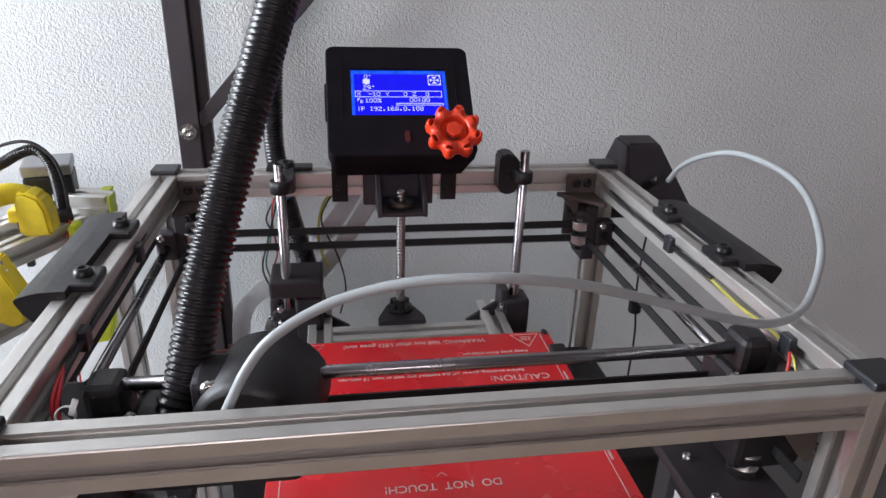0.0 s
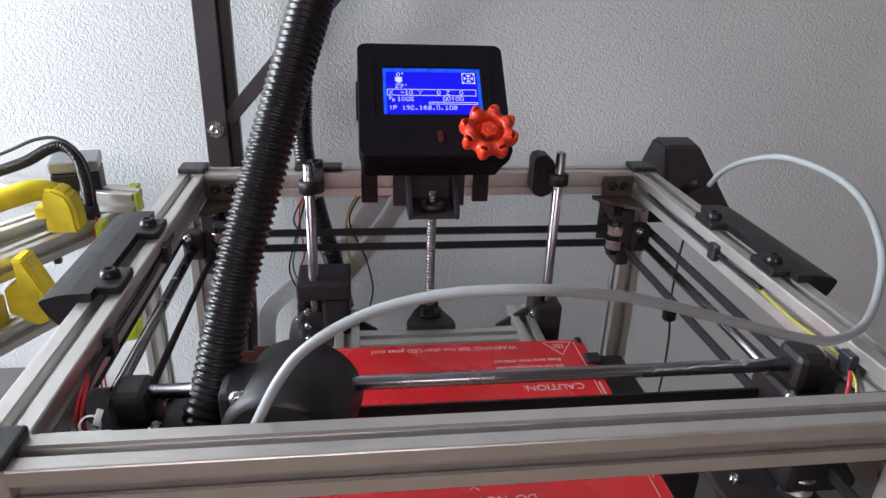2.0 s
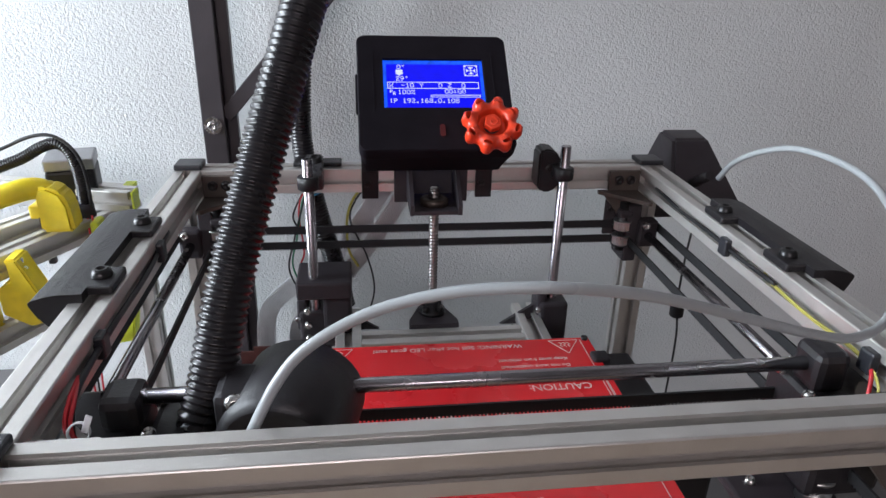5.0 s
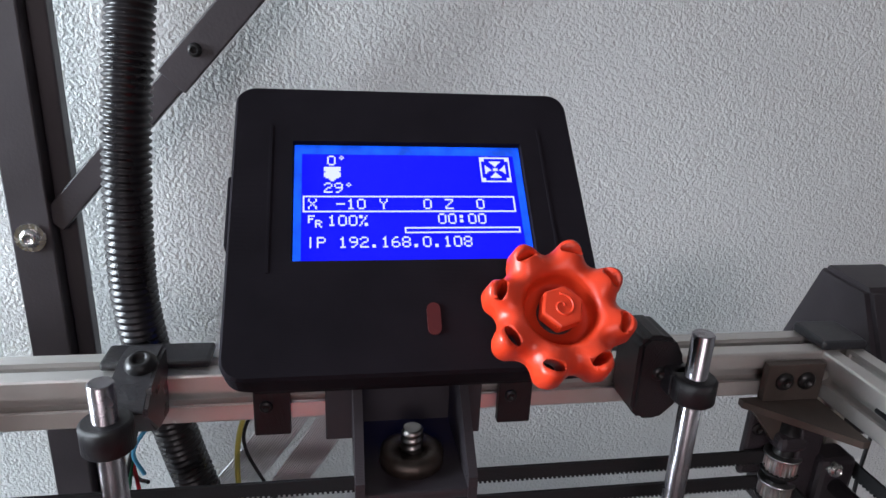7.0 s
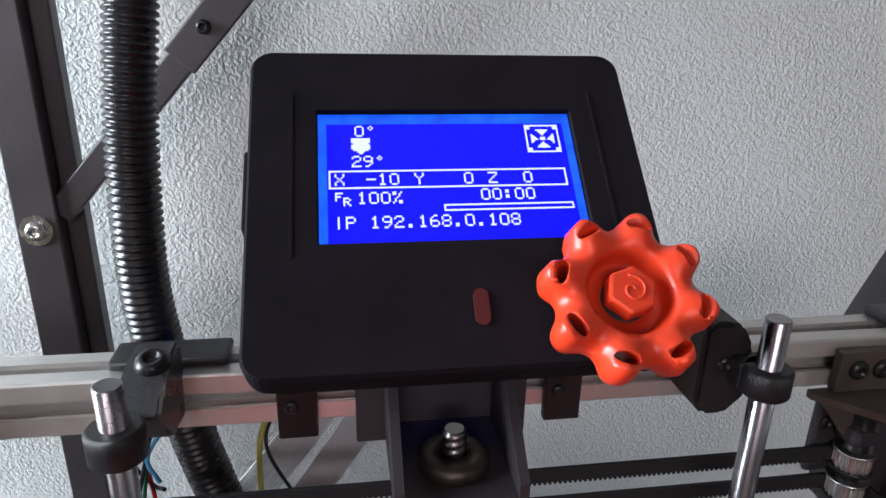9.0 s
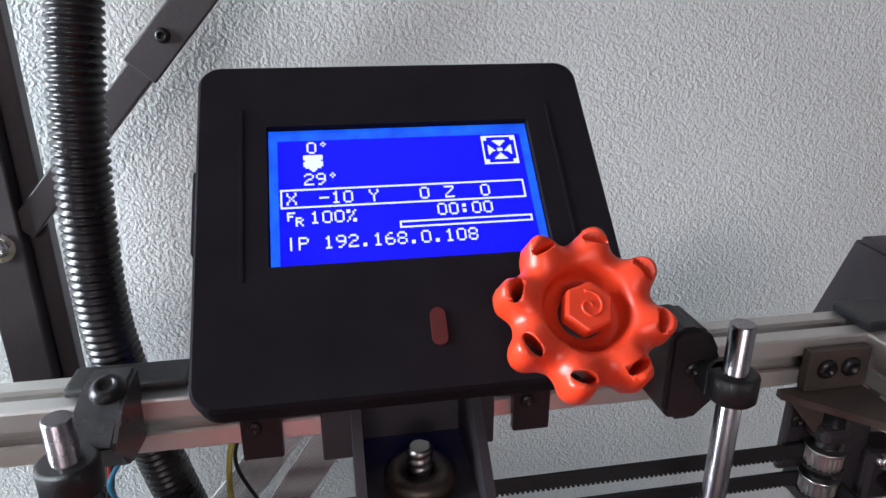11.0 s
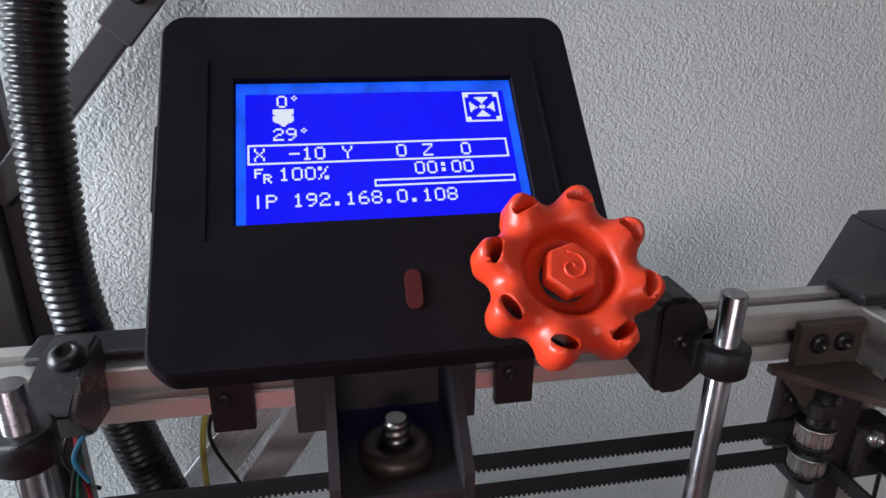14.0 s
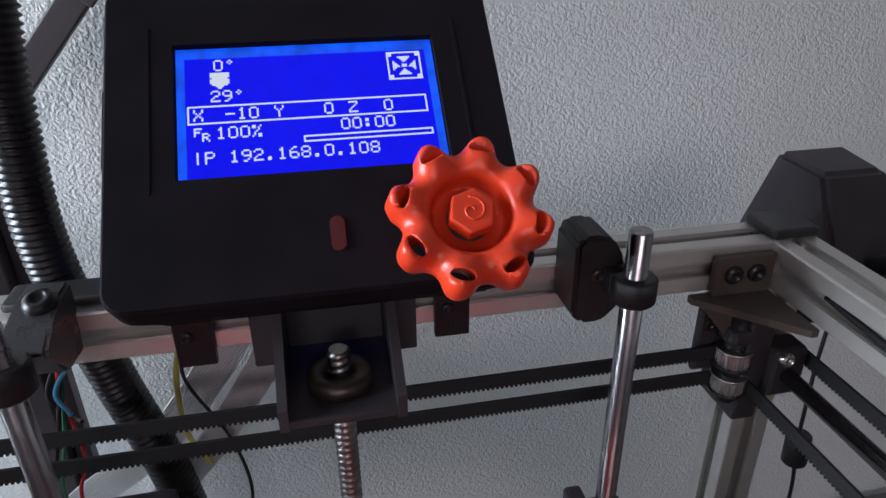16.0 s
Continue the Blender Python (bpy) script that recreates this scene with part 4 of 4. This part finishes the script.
# ---- drive motor and board below the rails ----
mot = thing("drive_motor", "black drive motor with a silver pulley under the front corner", "motor")
mot.location = (0.004, 0, 0)
part("mount_plate", box((0.124, -0.312, 1.108), (0.1755, -0.250, 1.114), 0.0015), BLACK, mot)
part("body", box((0.130, -0.308, 1.064), (0.172, -0.266, 1.108), 0.003), MOTOR, mot)
part("sticker", box((0.1298, -0.300, 1.078), (0.1300, -0.276, 1.096)), LABELW, mot, "white sticker")
part("pulley", lathe(bmesh.new(), [(0, 0), (0.0075, 0), (0.0075, 0.005), (0.0085, 0.0055), (0.0085, 0.0065), (0.0062, 0.007), (0.0062, 0.0135), (0.0085, 0.014), (0.0085, 0.0155), (0.003, 0.0155), (0.003, 0.018), (0, 0.018)], pose(0.1600, -0.2850, 1.1145), 28), PULLEY, mot, "silver toothed pulley")
for dx, dy in ((-0.0155, -0.0155), (0.0155, 0.0155), (-0.0155, 0.0155)):
    part("bolt", dome_bolt((0.151 + dx, -0.287 + dy, 1.114), (0, 0, 1), 0.003), CHROME, mot)
mot2 = copy_thing(mot, pose(-0.302, 0, 0))
tagged(mot2, "black drive motor under the other front corner")
box_thing = thing("control_box", "dark control box standing inside the frame below the bed", "box")
part("body", box((0.122, -0.20, TOP + 0.05), (0.170, -0.05, 1.05), 0.003), SATIN, box_thing)

board = thing("controller_board", "dark red circuit board on edge behind the bed", "circuit board")
board.location = (-0.005, 0, -0.006)
part("board", box((-0.156, -0.006, 0.965), (-0.104, -0.0044, 1.0440), 0.0), COPPER, board)
part("step", box((-0.145, -0.006, 1.0440), (-0.104, -0.0044, 1.0485)), COPPER, board)
part("terminal_strip", box((-0.157, -0.013, 1.0285), (-0.104, -0.006, 1.0325), 0.0005), W_BLACK, board)
bm = bmesh.new()
for k in range(20):
    add_box(bm, (-0.1545 + k * 0.00254, -0.0125, 1.0325), (-0.1540 + k * 0.00254, -0.012, 1.0355))
part("pin_row", bm, CHROME, board, "row of gold pins")
part("cooling_fan", box((-0.152, -0.026, 0.985), (-0.112, -0.013, 1.026), 0.002), SATIN, board, "small black cooling fan")
part("stand", box((-0.156, -0.008, TOP), (-0.104, -0.002, 0.966), 0.001), SATIN, board)

# cover on the bearing block
cov = thing("sensor_cover", "black printed cover beside the lift rod", "cover")
cov.location = (-0.002, 0, -0.003)
part("shell", box((-0.0845, -0.044, 1.066), (-0.062, -0.008, 1.1103), 0.003), BLACK, cov)
part("lid", box((-0.1045, -0.046, 1.1105), (-0.0615, -0.004, 1.1250), 0.002), BLACK, cov)
for z in (1.075, 1.087, 1.100):
    part("bolt", dome_bolt((-0.0965, -0.0425, z), (0, -1, 0), 0.0030), CHROME, cov)

# ---- the printer next to it ----
nb = thing("neighbour_printer", "second printer with yellow printed parts and aluminium rails", "printer")
NB_AT = (-0.0105, 0, -0.001)
nb.location = NB_AT


def nbar(p0, p1, name="rail"):
    return part(name, bar(p0, p1), ALU, nb)


NZ = 1.119
A0, A1 = Vector((-0.450, -0.200, NZ)), Vector((-0.272, 0.140, NZ))
dA = (A1 - A0).normalized()
nbar(A0, A1)
nbar(A0 + Vector((0.01, 0.0, -0.055)), A1 + Vector((0.01, 0.0, -0.055)))
nbar(A0 + Vector((-0.05, 0.04, 0)), A1 + Vector((-0.058, -0.005, 0)))
nbar((-0.52, 0.178, 1.139), (-0.256, 0.112, 1.139))
nbar((-0.53, 0.205, 1.132), (-0.266, 0.140, 1.132))
part("rail_end", box((-0.2562, 0.103, 1.130), (-0.2540, 0.121, 1.1485), 0.0008, None), LIME, nb, "lime printed rail end")
part("rail_end", box((-0.272, 0.130, 1.1425), (-0.262, 0.146, 1.1465), 0.0008, None), LIME, nb, "lime printed rail end")
for p in ((-0.262, 0.120), (-0.44, -0.18)):
    part("post", bar((p[0], p[1], TOP), (p[0], p[1], 1.108)), ALU, nb)
mm = pose(-0.3150, 0.135, 0, 0, 0, 14)
part("motor", box((-0.021, -0.021, 1.128), (0.021, 0.021, 1.1665), 0.003, mm), MOTOR, nb, "black stepper motor body")
part("motor_end", box((-0.0213, -0.0213, 1.1665), (0.0213, 0.0213, 1.1775), 0.0018, mm), MOTORCAP, nb, "silver motor end bell")
part("motor_base", box((-0.022, -0.022, 1.122), (0.022, 0.022, 1.128), 0.002, mm), BLACK, nb)
part("motor_socket", box((0.021, -0.008, 1.130), (0.027, 0.008, 1.140), 0.001, mm), LABELW, nb, "white motor socket")
yb = part("belt_cover", add_sweep(bmesh.new(), spline([(-0.420, 0.020, 1.142), (-0.370, 0.040, 1.156), (-0.340, 0.056, 1.164), (-0.322, 0.066, 1.1665), (-0.311, 0.070, 1.160), (-0.308, 0.070, 1.143)], 8), 0.0095, 24), YELLOW, nb, "yellow printed rounded bracket arm")
part("bracket", prism([(-0.0125, 0), (0.0150, 0), (0.0140, 0.024), (0.0090, 0.036), (-0.0020, 0.042), (-0.0115, 0.040)], 0.024, pose(-0.306, 0.080, 1.129, 90), 0.003), YELLOW, nb, "yellow printed bracket block")
part("bracket", box((-0.286, 0.075, 1.112), (-0.279, 0.095, 1.130), 0.002), LIME, nb, "lime printed corner bracket")
part("lower_bracket", prism([(0, 0.012), (0.020, 0), (0.030, 0.004), (0.033, 0.024), (0.019, 0.060), (0.010, 0.060), (0.014, 0.040), (0, 0.034)], 0.022, pose(-0.330, 0.012, 1.074, 90), 0.0015), YELLOW, nb, "yellow printed spring bracket")
part("lower_bracket", prism([(0, 0), (0.03, 0), (0.03, 0.03), (0, 0.022)], 0.022, pose(-0.368, 0.006, 1.068, 90), 0.0015), YELLOW, nb)
part("corner_foot", prism([(0, 0), (0.020, 0.004), (0.024, 0.030), (0.006, 0.034)], 0.016, pose(-0.256, 0.012, 1.050, 90), 0.0015), LIME, nb, "lime printed corner foot")
part("spring", add_sweep(bmesh.new(), [Vector((-0.3105 + 0.0038 * math.cos(k * 0.5), -0.002 + 0.0038 * math.sin(k * 0.5), 1.112 + k * 0.00018)) for k in range(76)], 0.0006, 8), CHROME, nb, "coil spring on a bolt")
part("spring_bolt", rod((-0.3105, -0.002, 1.100), (-0.3105, -0.002, 1.132), 0.0018, 12), CHROME, nb)
part("idler_leg", box((-0.3230, 0.066, 1.095), (-0.3170, 0.072, 1.140), 0.0008), BLACK, nb)
part("idler_bracket", box((-0.330, 0.066, 1.138), (-0.312, 0.090, 1.150), 0.002), YELLOW, nb)
part("belt", belt((-0.43, -0.12, 1.112), (-0.305, 0.12, 1.112)), RUBBER, nb)
part("plug", rod((-0.2950, 0.096, 1.130), (-0.2940, 0.096, 1.142), 0.0085, 20, r1=0.007), BLACK, nb)
nh = obj("corrugated_hose", hose_mesh([(-0.46, 0.080, 1.150), (-0.39, 0.090, 1.168), (-0.345, 0.096, 1.182), (-0.322, 0.098, 1.194), (-0.308, 0.098, 1.197), (-0.2985, 0.097, 1.188), (-0.2945, 0.096, 1.168), (-0.2945, 0.096, 1.136)], 0.0052, 0.0022, 0.0007), HOSE)
nh.location = NB_AT
tagged(nh, "thin black corrugated hose over the neighbouring motor", "cable hose")
wire("cable", [(-0.45, 0.085, 1.172), (-0.37, 0.092, 1.188), (-0.33, 0.095, 1.2035), (-0.308, 0.094, 1.2045), (-0.292, 0.092, 1.190), (-0.287, 0.092, 1.166), (-0.288, 0.093, 1.137)], 0.0015, W_BLACK, "thin black cable along the neighbouring hose", "cable").location = NB_AT
for k, m_ in enumerate((W_RED, W_BLACK, W_RED)):
    wire("wire", [(-0.292 + k * 0.002, 0.090, 1.132), (-0.290 + k * 0.003, 0.080, 1.100), (-0.288 + k * 0.003, 0.06, 1.06), (-0.30 + k * 0.004, 0.05, 0.98), (-0.30, 0.05, TOP)], 0.0009, m_, "loose wire hanging at the neighbouring printer").location = NB_AT

tie = thing("zip_tie", "white nylon cable tie round the wires at the corner", "cable tie")
part("band", lathe(bmesh.new(), [(0.0034, -0.0012), (0.0040, -0.0012), (0.0040, 0.0012), (0.0034, 0.0012), (0.0034, -0.0012)], pose(-0.1605, -0.3030, 1.1938, 60, 20, 0), 20), LABELW, tie)
part("tail", box((-0.0012, -0.0004, 0.0), (0.0012, 0.0004, 0.012), 0.0002, pose(-0.1585, -0.3030, 1.1938, 20, 25, 0)), LABELW, tie)
